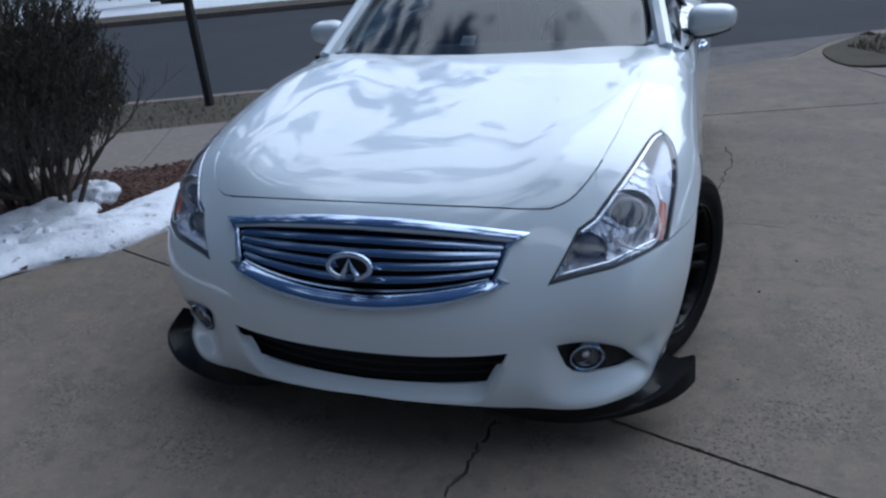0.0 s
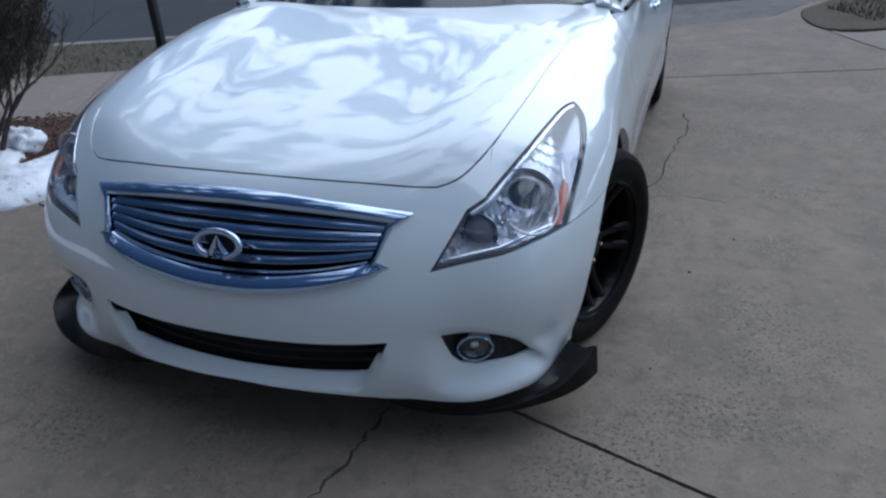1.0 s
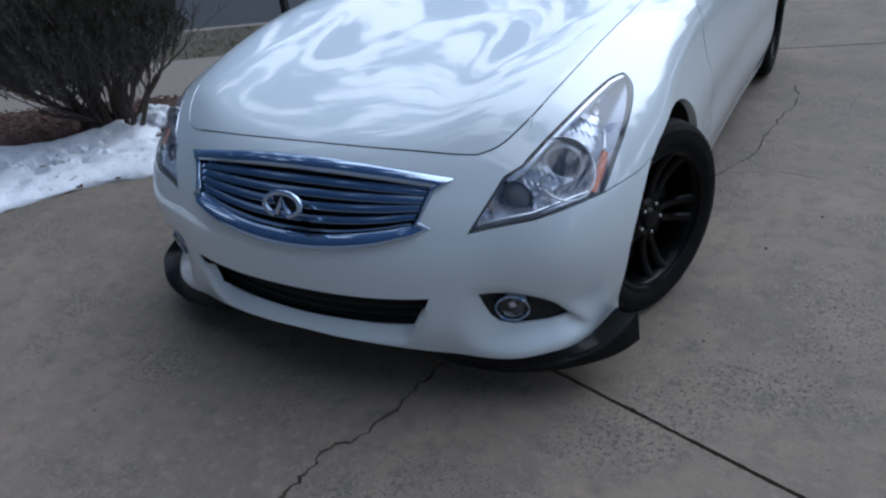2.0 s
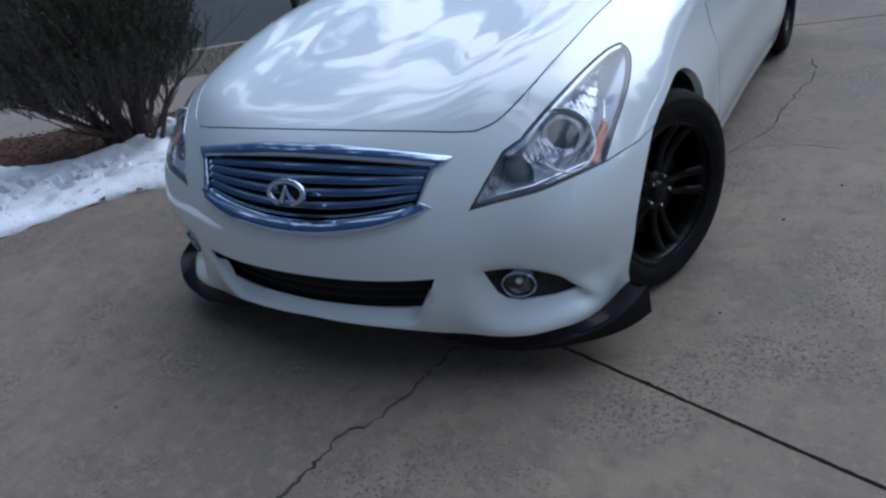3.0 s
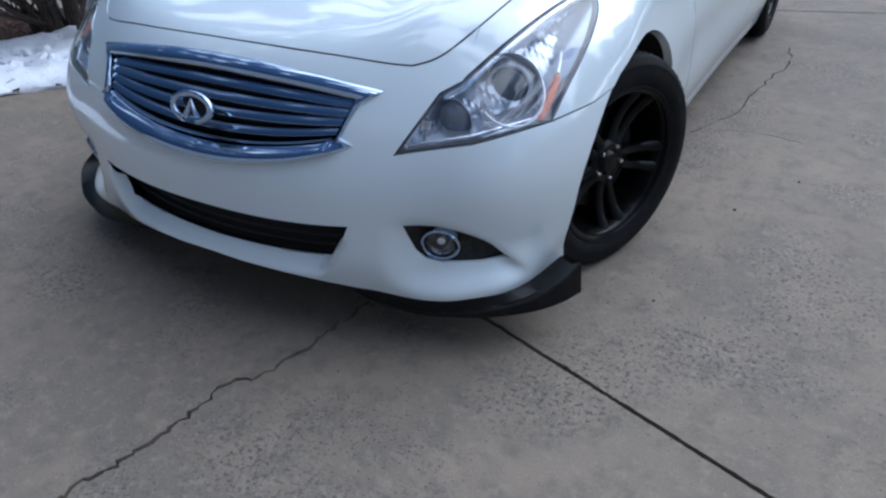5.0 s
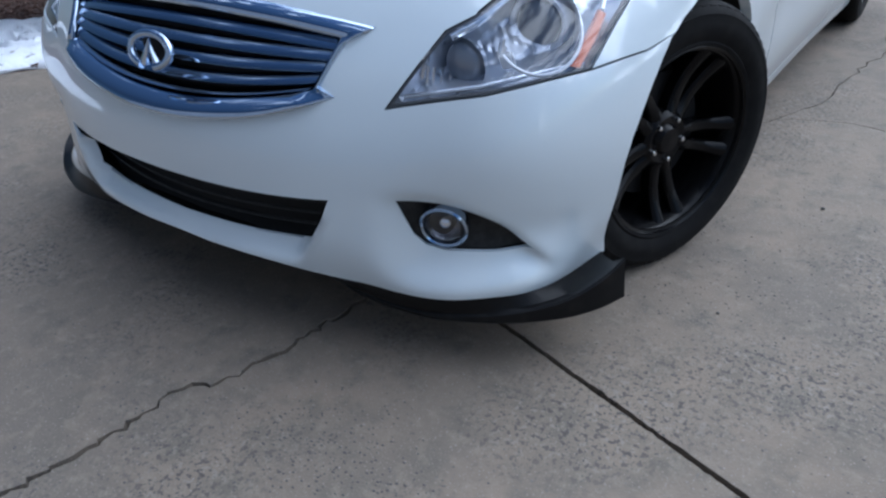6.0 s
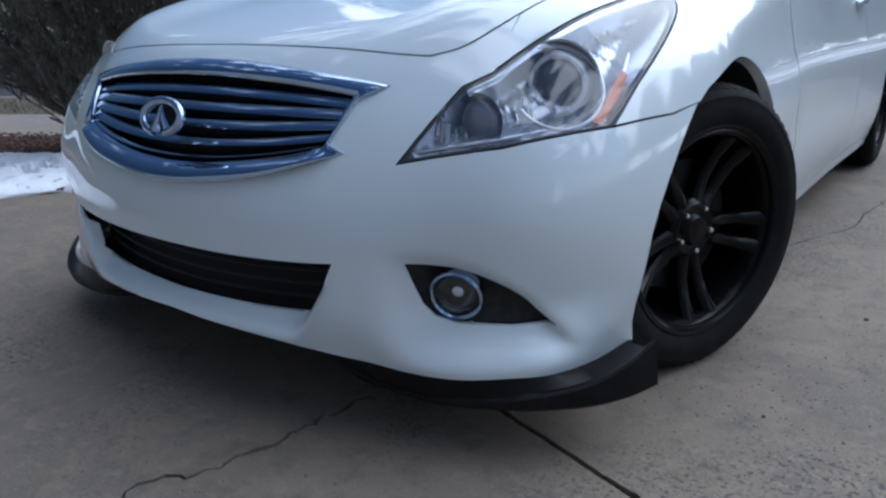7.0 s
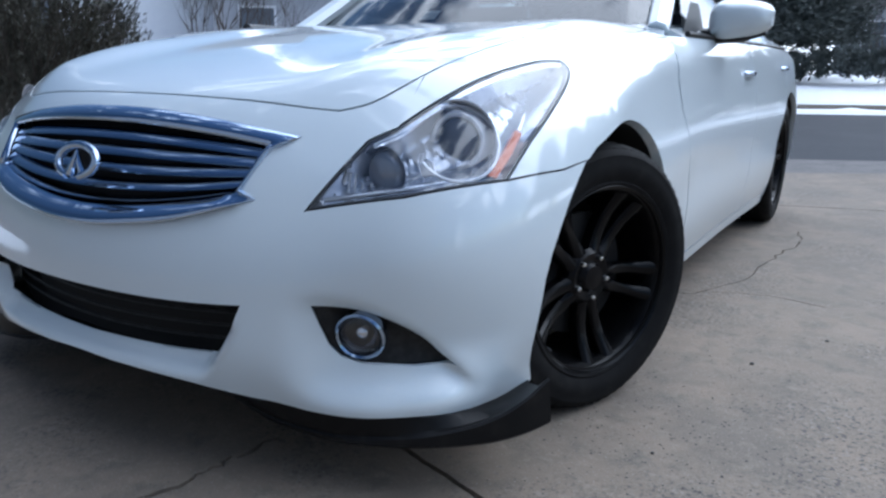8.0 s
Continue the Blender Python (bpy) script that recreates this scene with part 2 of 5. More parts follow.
def part(name, geo, material, parent=None, label="", flat=False, category="", group="", kind="", form=0.0):
    """One mesh object out of a bmesh or (verts, faces), as a part under its thing, or as a thing when parent is None."""
    me = bpy.data.meshes.new(name)
    if isinstance(geo, bmesh.types.BMesh):
        geo.to_mesh(me)
        geo.free()
    else:
        me.from_pydata([tuple(v) for v in geo[0]], [], [tuple(int(i) for i in f) for f in geo[1]])
    me.materials.append(material)
    if not flat:
        smooth(me)
        me.set_sharp_from_angle(angle=radians(38))
    me.update()
    if form:
        # panels shade by the true slope of the body's form
        v = np.array([tuple(p.co) for p in me.vertices])
        e = form
        g = np.stack([car_field(*(v + d).T) - car_field(*(v - d).T) for d in np.eye(3) * e], 1)
        g /= np.linalg.norm(g, axis=1)[:, None] + 1e-12
        loops = []
        for f in me.polygons:
            turned = g[list(f.vertices)].mean(0) @ np.array(f.normal) < .55
            loops += [tuple(f.normal) if turned else tuple(g[i]) for i in f.vertices]
        me.normals_split_custom_set(loops)
    ob = new(name, me)
    if parent is not None:
        ob.parent = parent
    return tagged(ob, label, category, group, kind)


def thing(name, label, category, group=""):
    return tagged(new(name), label, category, group)


def join(*geos):
    vs, fs = [], []
    for v, f in geos:
        n = len(vs)
        vs += [tuple(p) for p in v]
        fs += [tuple(int(i) + n for i in q) for q in f]
    return vs, fs


def grid(nu, nv, fn, close_u=False):
    vs = [fn(i / (nu - (0 if close_u else 1)), j / (nv - 1)) for j in range(nv) for i in range(nu)]
    fs = []
    for j in range(nv - 1):
        for i in range(nu if close_u else nu - 1):
            a, b = j * nu + i, j * nu + (i + 1) % nu
            fs.append((a, b, b + nu, a + nu))
    return vs, fs


def box(x0, y0, z0, x1, y1, z1, bev=0.0):
    bm = bmesh.new()
    bmesh.ops.create_cube(bm, size=1)
    for v in bm.verts:
        v.co = Vector(((x0 + x1) / 2 + v.co.x * (x1 - x0), (y0 + y1) / 2 + v.co.y * (y1 - y0), (z0 + z1) / 2 + v.co.z * (z1 - z0)))
    if bev:
        bmesh.ops.bevel(bm, geom=bm.edges[:], offset=bev, segments=2, affect="EDGES")
    return bm


def tube(points, radius, sides=8, flat=1.0):
    """A tube along points; radius: a number or one per point."""
    pts = [Vector(p) for p in points]
    rad = radius if isinstance(radius, (list, tuple)) else [radius] * len(pts)
    vs, fs = [], []
    up = Vector((0, 0, 1))
    for i, p in enumerate(pts):
        d = (pts[min(i + 1, len(pts) - 1)] - pts[max(i - 1, 0)]).normalized()
        side = d.cross(up)
        side = side.normalized() if side.length > 1e-3 else Vector((1, 0, 0))
        nrm = side.cross(d).normalized()
        for k in range(sides):
            a = 2 * math.pi * k / sides
            vs.append(p + side * math.cos(a) * rad[i] + nrm * math.sin(a) * rad[i] * flat)
    for i in range(len(pts) - 1):
        for k in range(sides):
            a, b = i * sides + k, i * sides + (k + 1) % sides
            fs.append((a, b, b + sides, a + sides))
    fs.append(tuple(range(sides))[::-1])
    fs.append(tuple((len(pts) - 1) * sides + k for k in range(sides)))
    return vs, fs


def lathe(profile, n, centre=(0, 0, 0)):
    """profile: (radius, offset) pairs turned about the local x axis."""
    vs, fs = [], []
    for r, o in profile:
        for k in range(n):
            a = 2 * math.pi * k / n
            vs.append((centre[0] + o, centre[1] + r * math.cos(a), centre[2] + r * math.sin(a)))
    for j in range(len(profile) - 1):
        for k in range(n):
            a, b = j * n + k, j * n + (k + 1) % n
            fs.append((a, b, b + n, a + n))
    return vs, fs


def spline(pts, per=8, closed=False):
    """Catmull-Rom through the points."""
    p = [np.array(q, float) for q in pts]
    n = len(p)
    out = []
    for i in range(n if closed else n - 1):
        a, b, c, d = (p[(i + k) % n] if closed else p[min(max(i + k, 0), n - 1)] for k in (-1, 0, 1, 2))
        for s in range(per):
            t = s / per
            out.append(0.5 * (2 * b + (c - a) * t + (2 * a - 5 * b + 4 * c - d) * t * t + (3 * b - a - 3 * c + d) * t ** 3))
    if not closed:
        out.append(p[-1])
    return out


# ---------------------------------------------------------------- the car's outer form
def lut(v, xs, ys):
    xs, ys = np.array(xs, float), np.array(ys, float)
    v = np.clip(v, xs[0], xs[-1])
    h = np.diff(xs)
    d = np.diff(ys) / h
    m = np.r_[d[0], (d[1:] * h[:-1] + d[:-1] * h[1:]) / (xs[2:] - xs[:-2]), d[-1]]
    i = np.clip(np.searchsorted(xs, v, side="right") - 1, 0, len(xs) - 2)
    t, h = (v - xs[i]) / h[i], h[i]
    return (2 * t ** 3 - 3 * t * t + 1) * ys[i] + (t ** 3 - 2 * t * t + t) * h * m[i] + (3 * t * t - 2 * t ** 3) * ys[i + 1] + (t ** 3 - t * t) * h * m[i + 1]


def fair(v, xs, ys):
    """A curve through the points whose bend runs on smoothly."""
    xs, ys = np.array(xs, float), np.array(ys, float)
    n, h = len(xs), np.diff(xs)
    d = np.diff(ys) / h
    a, r = np.eye(n) * 2.0, np.zeros(n)
    a[0, 1] = a[-1, -2] = 1
    r[0], r[-1] = 3 * d[0], 3 * d[-1]
    for i in range(1, n - 1):
        a[i, i - 1], a[i, i], a[i, i + 1] = 1 / h[i - 1], 2 / h[i - 1] + 2 / h[i], 1 / h[i]
        r[i] = 3 * (d[i - 1] / h[i - 1] + d[i] / h[i])
    m = np.linalg.solve(a, r)
    v = np.clip(v, xs[0], xs[-1])
    i = np.clip(np.searchsorted(xs, v, side="right") - 1, 0, n - 2)
    t, k = (v - xs[i]) / h[i], h[i]
    return (2 * t ** 3 - 3 * t * t + 1) * ys[i] + (t ** 3 - 2 * t * t + t) * k * m[i] + (3 * t * t - 2 * t ** 3) * ys[i + 1] + (t ** 3 - t * t) * k * m[i + 1]


YC, YR, YEND = 0.78, 3.75, 4.45


def nose_y(z):
    return lut(z, [.10, .18, .26, .38, .5, .58, .64, .70, .76, .9], [.05, .015, -.003, .005, .025, .055, .082, .115, .1553, .241])


def half_width(z):
    return lut(z, [.10, .2, .3, .45, .6, .75, .9, 1.0], [.875, .895, .92, .938, .94, .916, .888, .858])


def hood_z(y):
    return np.where(y < 1.6, fair(y, [0, .15, .3, .5, .8, 1.2, 1.6], [.6799, .7487, .8045, .8545, .906, .9605, .9955]), lut(y, [1.6, 2, 3.8, 4.45], [.9931, 1.0, 1.02, .98]))


def hood_drop(y):
    return lut(y, [0, .3, .7, 1.2, 1.6, 4.4], [.06, .07, .08, .06, .04, .05])


def ramp(v, a, b):
    t = np.clip((v - a) / (b - a), 0, 1)
    return t * t * (3 - 2 * t)


def scoops(x, z):
    """How far the face steps back over the ledges below the intake and the fog lamps."""
    end = lut(z, [.20, .28, .345, .39], [.325, .392, .428, .45])
    mid = .042 * ramp(z, .226, .270) * ramp(-z, -.365, -.335) * ramp(end - x, -.006, .030)
    top = lut(x, [.55, .62, .66, .705, .739, .765, .79, .835], [.40, .396, .39, .37, .341, .303, .268, .20])
    fog = .034 * ramp(z, .195, .262) * ramp(top - z, -.022, .03) * ramp(x, .52, .63)
    return mid + fog


def smax(a, b, k):
    h = np.clip(.5 + .5 * (a - b) / k, 0, 1)
    return b + (a - b) * h + k * h * (1 - h)


def car_field(x, y, z):
    """Below nought inside the body."""
    x = np.abs(x)
    n = lut(z, [.3, .5, .62, .7, .9], [2.4, 2.36, 2.24, 2.044, 1.70])
    q = np.maximum(YC - y + scoops(x, z) * (y < YC), 0) / (YC - nose_y(z)) + np.maximum(y - YR, 0) / (YEND - YR)
    w = half_width(z) + lut(y, [1.3, 2.4, 3.3, 4.0], [0, .02, .055, .06]) - .012 * ramp(y, 1.2, 1.6) * np.exp(-((z - .50) / .10) ** 2)
    f = (((x / w) ** n + q ** n) ** (1 / n) - 1) * .8 - .045 * np.exp(-((x - .77) / .15) ** 2) * ramp(z, .20, .54) * ramp(-y, -.95, -.4)
    f = f - .050 * ramp(x, .44, .70) * ramp(-z, -.33, -.19) * ramp(-y, -.48, -.22)
    ridge = .027 * np.exp(-((x - .53) / np.where(x < .53, .12, .17)) ** 2) * lut(y, [.2, .42, .9, 1.45], [0, 1, 1, .3])
    crown = lut(y, [.25, .5, .8, 1.15, 1.5], [-.0385, .025, .0524, .0422, .0065]) * ramp(x, .5, .74)
    t = z - (hood_z(y) - hood_drop(y) * (x / .76) ** 4 + ridge + crown)
    return smax(f, t, .06)


def solve_ray(origin, ways, reach=2.6, inset=0.0):
    """The outermost crossing of rays from inside the body."""
    lo, hi = np.full(len(ways), 0.05), np.full(len(ways), reach)
    for _ in range(34):
        mid = (lo + hi) / 2
        p = origin + ways * mid[:, None]
        inside = car_field(p[:, 0], p[:, 1], p[:, 2]) + inset < 0
        lo, hi = np.where(inside, mid, lo), np.where(inside, hi, mid)
    return origin + ways * lo[:, None]


CORE = np.array((0.0, .95, .35))
AX = np.array((0, -.75, .66))
AX = AX / np.linalg.norm(AX)
E1 = np.array((1.0, 0, 0))
E2 = np.cross(E1, AX) * -1


def to_flat(points):
    """Places to the flat chart (stereographic about CORE)."""
    d = np.atleast_2d(np.array(points, float)) - CORE
    d /= np.linalg.norm(d, axis=1)[:, None]
    c = d @ AX
    k = 2 / (1 + c)
    return np.stack([d @ E1 * k, d @ E2 * k], 1)


def from_flat(uv, inset=0.0):
    uv = np.asarray(uv, float)
    r2 = (uv ** 2).sum(1) / 4
    c = (1 - r2) / (1 + r2)
    k = (1 + c) / 2
    d = uv[:, :1] * k[:, None] * E1 + uv[:, 1:] * k[:, None] * E2 + c[:, None] * AX
    return solve_ray(CORE, d, inset=inset)


def inside_poly(pts, poly):
    x, y = pts[:, 0], pts[:, 1]
    res = np.zeros(len(pts), bool)
    a, b = poly, np.roll(poly, -1, 0)
    for (x0, y0), (x1, y1) in zip(a, b):
        cond = (y0 > y) != (y1 > y)
        if cond.any():
            res ^= cond & (x < (x1 - x0) * (y - y0) / (y1 - y0 + 1e-15) + x0)
    return res


def dist_poly(pts, poly):
    best = np.full(len(pts), 1e9)
    a, b = poly, np.roll(poly, -1, 0)
    for p, q in zip(a, b):
        e = q - p
        t = np.clip(((pts - p) @ e) / (e @ e + 1e-15), 0, 1)
        best = np.minimum(best, np.linalg.norm(pts - p - t[:, None] * e, axis=1))
    return best


def resample(poly, step):
    out = []
    a, b = poly, np.roll(poly, -1, 0)
    for p, q in zip(a, b):
        n = max(1, int(round(np.linalg.norm(q - p) / step)))
        out += [p + (q - p) * k / n for k in range(n)]
    return np.array(out)


def shrink(poly, d):
    """The polygon moved inwards by d."""
    poly = np.array(poly, float)
    area = 0.5 * np.sum(poly[:, 0] * np.roll(poly[:, 1], -1) - np.roll(poly[:, 0], -1) * poly[:, 1])
    s = 1 if area > 0 else -1
    e0 = poly - np.roll(poly, 1, 0)
    e1 = np.roll(poly, -1, 0) - poly
    e0 /= np.linalg.norm(e0, axis=1)[:, None] + 1e-12
    e1 /= np.linalg.norm(e1, axis=1)[:, None] + 1e-12
    n0, n1 = np.stack([-e0[:, 1], e0[:, 0]], 1) * s, np.stack([-e1[:, 1], e1[:, 0]], 1) * s
    m = n0 + n1
    m /= np.maximum((m * m).sum(1), 0.5)[:, None] / 2
    return poly + m * d


def chart_mesh(outer, holes, step, put, rim=0.012, hole_rim=None):
    """A sheet over the chart: outer polygon less holes, laid on the form by put(uv, inset), with its edges turned in by rim."""
    loops = [resample(np.array(p, float), step) for p in [outer, *holes]]
    lo, hi = loops[0].min(0), loops[0].max(0)
    gx, gy = np.meshgrid(np.arange(lo[0], hi[0], step), np.arange(lo[1], hi[1], step * .87))
    gx[1::2] += step / 2
    pts = np.stack([gx.ravel(), gy.ravel()], 1)
    keep = inside_poly(pts, loops[0])
    for h in loops[1:]:
        keep &= ~inside_poly(pts, h)
    pts = pts[keep]
    for h in loops:
        pts = pts[dist_poly(pts, h) > step * .45]
    verts, edges, n = [], [], 0
    for h in loops:
        verts += [Vector(p) for p in h]
        edges += [(n + i, n + (i + 1) % len(h)) for i in range(len(h))]
        n += len(h)
    verts += [Vector(p) for p in pts]
    from mathutils import geometry
    cv, ce, cf, *_ = geometry.delaunay_2d_cdt(verts, edges, [], 0, 1e-6)
    cv = np.array([tuple(v) for v in cv])
    tri = np.array([f for f in cf if len(f) == 3])
    mid = cv[tri].mean(1)
    keep = inside_poly(mid, loops[0])
    for h in loops[1:]:
        keep &= ~inside_poly(mid, h)
    tri = tri[keep]
    used = np.unique(tri)
    index = np.full(len(cv), -1)
    index[used] = np.arange(len(used))
    cv, tri = cv[used], index[tri]
    top = put(cv, 0.0)
    # turn all sheets to face outwards
    nrm = np.cross(top[tri[:, 1]] - top[tri[:, 0]], top[tri[:, 2]] - top[tri[:, 0]])
    out = top[tri].mean(1) - np.array((0, np.clip(top[:, 1].mean(), .95, 3.5), .35))
    if (nrm * out).sum() < 0:
        tri = tri[:, ::-1]
    faces = [tuple(t) for t in tri]
    if rim:
        count = {}
        for a, b, c in faces:
            for e in ((a, b), (b, c), (c, a)):
                count[e] = 1
        border = [e for e in count if (e[1], e[0]) not in count]
        bv = sorted({i for e in border for i in e})
        low = put(cv[bv], rim)
        if hole_rim is not None:
            inner = dist_poly(cv[bv], loops[0]) > 1e-4
            low[inner] = put(cv[np.array(bv)[inner]], hole_rim)
        at = {v: len(top) + k for k, v in enumerate(bv)}
        top = np.vstack([top, low])
        faces += [(b, a, at[a], at[b]) for a, b in border]
    return [tuple(v) for v in top], faces


def put_front(uv, inset):
    return from_flat(uv, inset)


def put_side(uv, inset):
    o = np.stack([np.zeros(len(uv)), uv[:, 0], uv[:, 1]], 1)
    lo, hi = np.full(len(uv), 0.05), np.full(len(uv), 1.3)
    for _ in range(30):
        mid = (lo + hi) / 2
        ins = car_field(mid, uv[:, 0], uv[:, 1]) + inset < 0
        lo, hi = np.where(ins, mid, lo), np.where(ins, hi, mid)
    o[:, 0] = lo
    return o


def put_top(uv, inset):
    lo, hi = np.full(len(uv), 0.3), np.full(len(uv), 1.4)
    for _ in range(30):
        mid = (lo + hi) / 2
        ins = car_field(uv[:, 0], uv[:, 1], mid) + inset < 0
        lo, hi = np.where(ins, mid, lo), np.where(ins, hi, mid)
    return np.stack([uv[:, 0], uv[:, 1], lo], 1)


def front_at(x, z, proud=0.0):
    """The place on the nose at x, z, pushed out by proud."""
    x, z = np.atleast_1d(np.asarray(x, float)), np.atleast_1d(np.asarray(z, float))
    lo, hi = np.full(len(x), -0.4), np.full(len(x), 0.8)
    for _ in range(30):
        mid = (lo + hi) / 2
        ins = car_field(x, mid, z) - proud < 0
        hi, lo = np.where(ins, mid, hi), np.where(ins, lo, mid)
    return np.stack([x, hi, z], 1)


def flip(geo):
    return [(-v[0], v[1], v[2]) for v in geo[0]], [tuple(f)[::-1] for f in geo[1]]


def mirrored(points):
    return [(-p[0], p[1], p[2]) for p in points]


# outlines on the form, for the half with x > 0
LAMP = [(.546, .144, .570), (.612, .252, .694), (.650, .285, .716), (.697, .38, .771), (.738, .50, .814), (.768, .645, .838), (.790, .715, .838), (.836, .645, .793), (.853, .450, .69), (.848, .366, .624), (.715, .216, .600)]
HOOD_SIDE = [(.53, .268, .744), (.580, .302, .760), (.622, .364, .795), (.668, .5, .85), (.694, .65, .886), (.703, .8, .907), (.721, 1.0, .931), (.729, 1.15, .944), (.735, 1.35, .96), (.70, 1.52, .966)]
HOOD_FRONT = [(0, .2, .767), (.22, .205, .765), (.36, .221, .760), (.47, .245, .75), (.53, .268, .744)]
COWL = [(.70, 1.52, .966), (.55, 1.445, .970), (.3, 1.385, .973), (0, 1.365, .975)]
ARCH_Y, ARCH_Z, ARCH_R = .83, .335, .376
REAR_Y = 3.53
SEAM = [(.848, .366, .624), (.905, .50, .633), (.925, .592, .645)]
BOTTOM = [(0, 0, .225), (.108, .009, .222), (.3, .03, .215), (.45, .075, .195), (.56, .105, .187), (.66, .138, .183), (.75, .20, .178), (.81, .285, .170), (.84, .38, .158), (.856, .49, .158)]


def arc(a0, a1, n, y=ARCH_Y):
    """Places along the wheel arch; its front leg lies a little closer to the wheel."""
    out = []
    for k in range(n + 1):
        a = a0 + (a1 - a0) * k / n
        r = ARCH_R + .020 * float(ramp(a, 110, 132) * ramp(-a, -182, -160)) - .007 * float(ramp(a, 185, 206))
        out.append((y + r * math.cos(radians(a)), ARCH_Z + r * math.sin(radians(a))))
    return [tuple(p) for p in put_side(np.array(out), 0)]


hood_side = spline(HOOD_SIDE, 6)
hood_front = spline(HOOD_FRONT, 6)
cowl = spline(COWL, 6)
lamp_lower = [LAMP[9], LAMP[10], LAMP[0]]
lamp_upper = spline(LAMP[2:7], 5)
lamp_outer = [tuple(p) for p in spline([LAMP[6], (.815, .70, .822), LAMP[7], LAMP[8]], 5)]
bumper_half = BOTTOM + arc(206, 129, 10) + SEAM[::-1] + lamp_lower[1:] + LAMP[1:2] + [(.655, .2925, .718), tuple(hood_side[14] + np.array((0, .004, .002)))] + [tuple(p) for p in hood_side[:14]][::-1] + [tuple(p) for p in hood_front][::-1][1:]


# ---------------------------------------------------------------- ground and setting
from mathutils import geometry as geo2d

ROAD_D = Vector((0.905, 0.425))     # the street runs at an angle to the car
ROAD_N = Vector((-0.425, 0.905))


def street(a, d):
    """Plan place a metres along the street and d metres beyond its near edge."""
    p = Vector((-3.37, 4.95)) + ROAD_D * a + ROAD_N * d
    return (p.x, p.y)


def strip(a0, a1, d0, d1):
    return [street(a0, d0), street(a1, d0), street(a1, d1), street(a0, d1)]


def slab(name, outline, z, material, label="", thick=0.12, parent=None, kind="structure", holes=(), step=None, height=None, category=""):
    """A slab with the given plan outline, top at z; with step a fine sheet whose top follows height(x, y)."""
    if step is None:
        n = len(outline)
        vs = [(x, y, z) for x, y in outline] + [(x, y, z - thick) for x, y in outline]
        fs = [tuple(range(n)), tuple(range(2 * n - 1, n - 1, -1))] + [(i, i + n, (i + 1) % n + n, (i + 1) % n) for i in range(n)]
        return part(name, (vs, fs), material, parent, label, flat=True, kind=kind if parent is None else "", category=category)

    def put(uv, inset):
        h = np.zeros(len(uv)) if not height or np.all(inset > 0) else height.many(uv) if hasattr(height, 'many') else np.array([height(x, y) for x, y in uv])
        return np.stack([uv[:, 0], uv[:, 1], np.where(inset > 0, z - thick, z + h)], 1)

    vs, fs = chart_mesh(np.array(outline, float), [np.array(h, float) for h in holes], step, put, thick)
    a, b, c = (Vector(vs[i]) for i in fs[len(fs) // 3])
    if (b - a).cross(c - a).z < 0:
        fs = [f[::-1] for f in fs]
    return part(name, (vs, fs), material, parent, label, kind=kind if parent is None else "", category=category)


slab("ground", [(-400, -300), (400, -300), (400, 500), (-400, 500)], -0.17, M_GRASS, "wide dull winter ground around the driveway")


def jag(points, amount, step, seed):
    """A wandering line through the points."""
    rnd = random.Random(seed)
    out = []
    for p, q in zip(points, points[1:]):
        p, q = Vector(p), Vector(q)
        n = max(1, int((q - p).length / step))
        for k in range(n):
            v = p.lerp(q, k / n)
            out.append((v.x + rnd.uniform(-amount, amount), v.y + rnd.uniform(-amount, amount)))
    out.append(tuple(points[-1]))
    return out


def sliver(line, width, seed):
    """A closed thin outline round a line, wider in the middle."""
    rnd = random.Random(seed)
    a, b = [], []
    n = len(line)
    for i, p in enumerate(line):
        d = Vector(line[min(i + 1, n - 1)]) - Vector(line[max(i - 1, 0)])
        s = Vector((-d.y, d.x)).normalized()
        w = width * rnd.uniform(.35, 1.2) * (0.15 if i in (0, n - 1) else 1)
        a.append((p[0] + s.x * w, p[1] + s.y * w))
        b.append((p[0] - s.x * w, p[1] - s.y * w))
    return a + b[::-1]


def joint_y(x):
    return .331 - .335 * (x - .696)


def joint2_y(x):
    return 4.09 + .30 * (x - .946)


crack_main = jag([(.36, .37), (.335, .197), (.305, -.024), (.282, -.122), (.207, -.235), (.206, -.382), (.184, -.49), (.138, -.65), (.10, -.82), (.06, -1.1), (-.02, -1.5)], .010, .018, 5)
crack_side = jag([(.75, 1.80), (.888, 1.892), (.963, 2.018), (1.048, 2.188), (1.063, 2.43), (1.10, 2.748), (1.168, 3.007), (1.118, 3.323)], .014, .05, 8)
crack_twig = jag([(.90, 1.91), (1.03, 1.99), (1.17, 2.02), (1.36, 1.98)], .008, .05, 9)

driveway = tagged(new("driveway"), "grey weathered concrete driveway with cracks and control joints", "", "", "structure")
G = .007


wav = lambda xs, side, seed: [(x, joint_y(x) + side * (G + .0035 * noise.noise((x * 14, seed, 0)) + .004 * noise.noise((x * 55, seed, 2)))) for x in xs]
xs_j = [-2.05 + .0125 * k for k in range(525)]
near_outline = wav(xs_j, -1, 3)[::-1] + [(-2.28, 1.01), (-2.44, .79), (-2.55, .58), (-2.9, -.2), (-3.3, -1.6), (-3.6, -5.9), (4.5, -5.9)]
slab("slab", near_outline, 0.0, M_CONC, "", .1, driveway, holes=[sliver(crack_main[6:], .0068, 2)], step=.09)
far_outline = wav(xs_j, 1, 7) + [(4.5, joint2_y(4.5) - .012), (-2.35, joint2_y(-2.35) - .012), (-2.5, 2.75), (-2.05, 1.9), (-1.93, 1.52)]
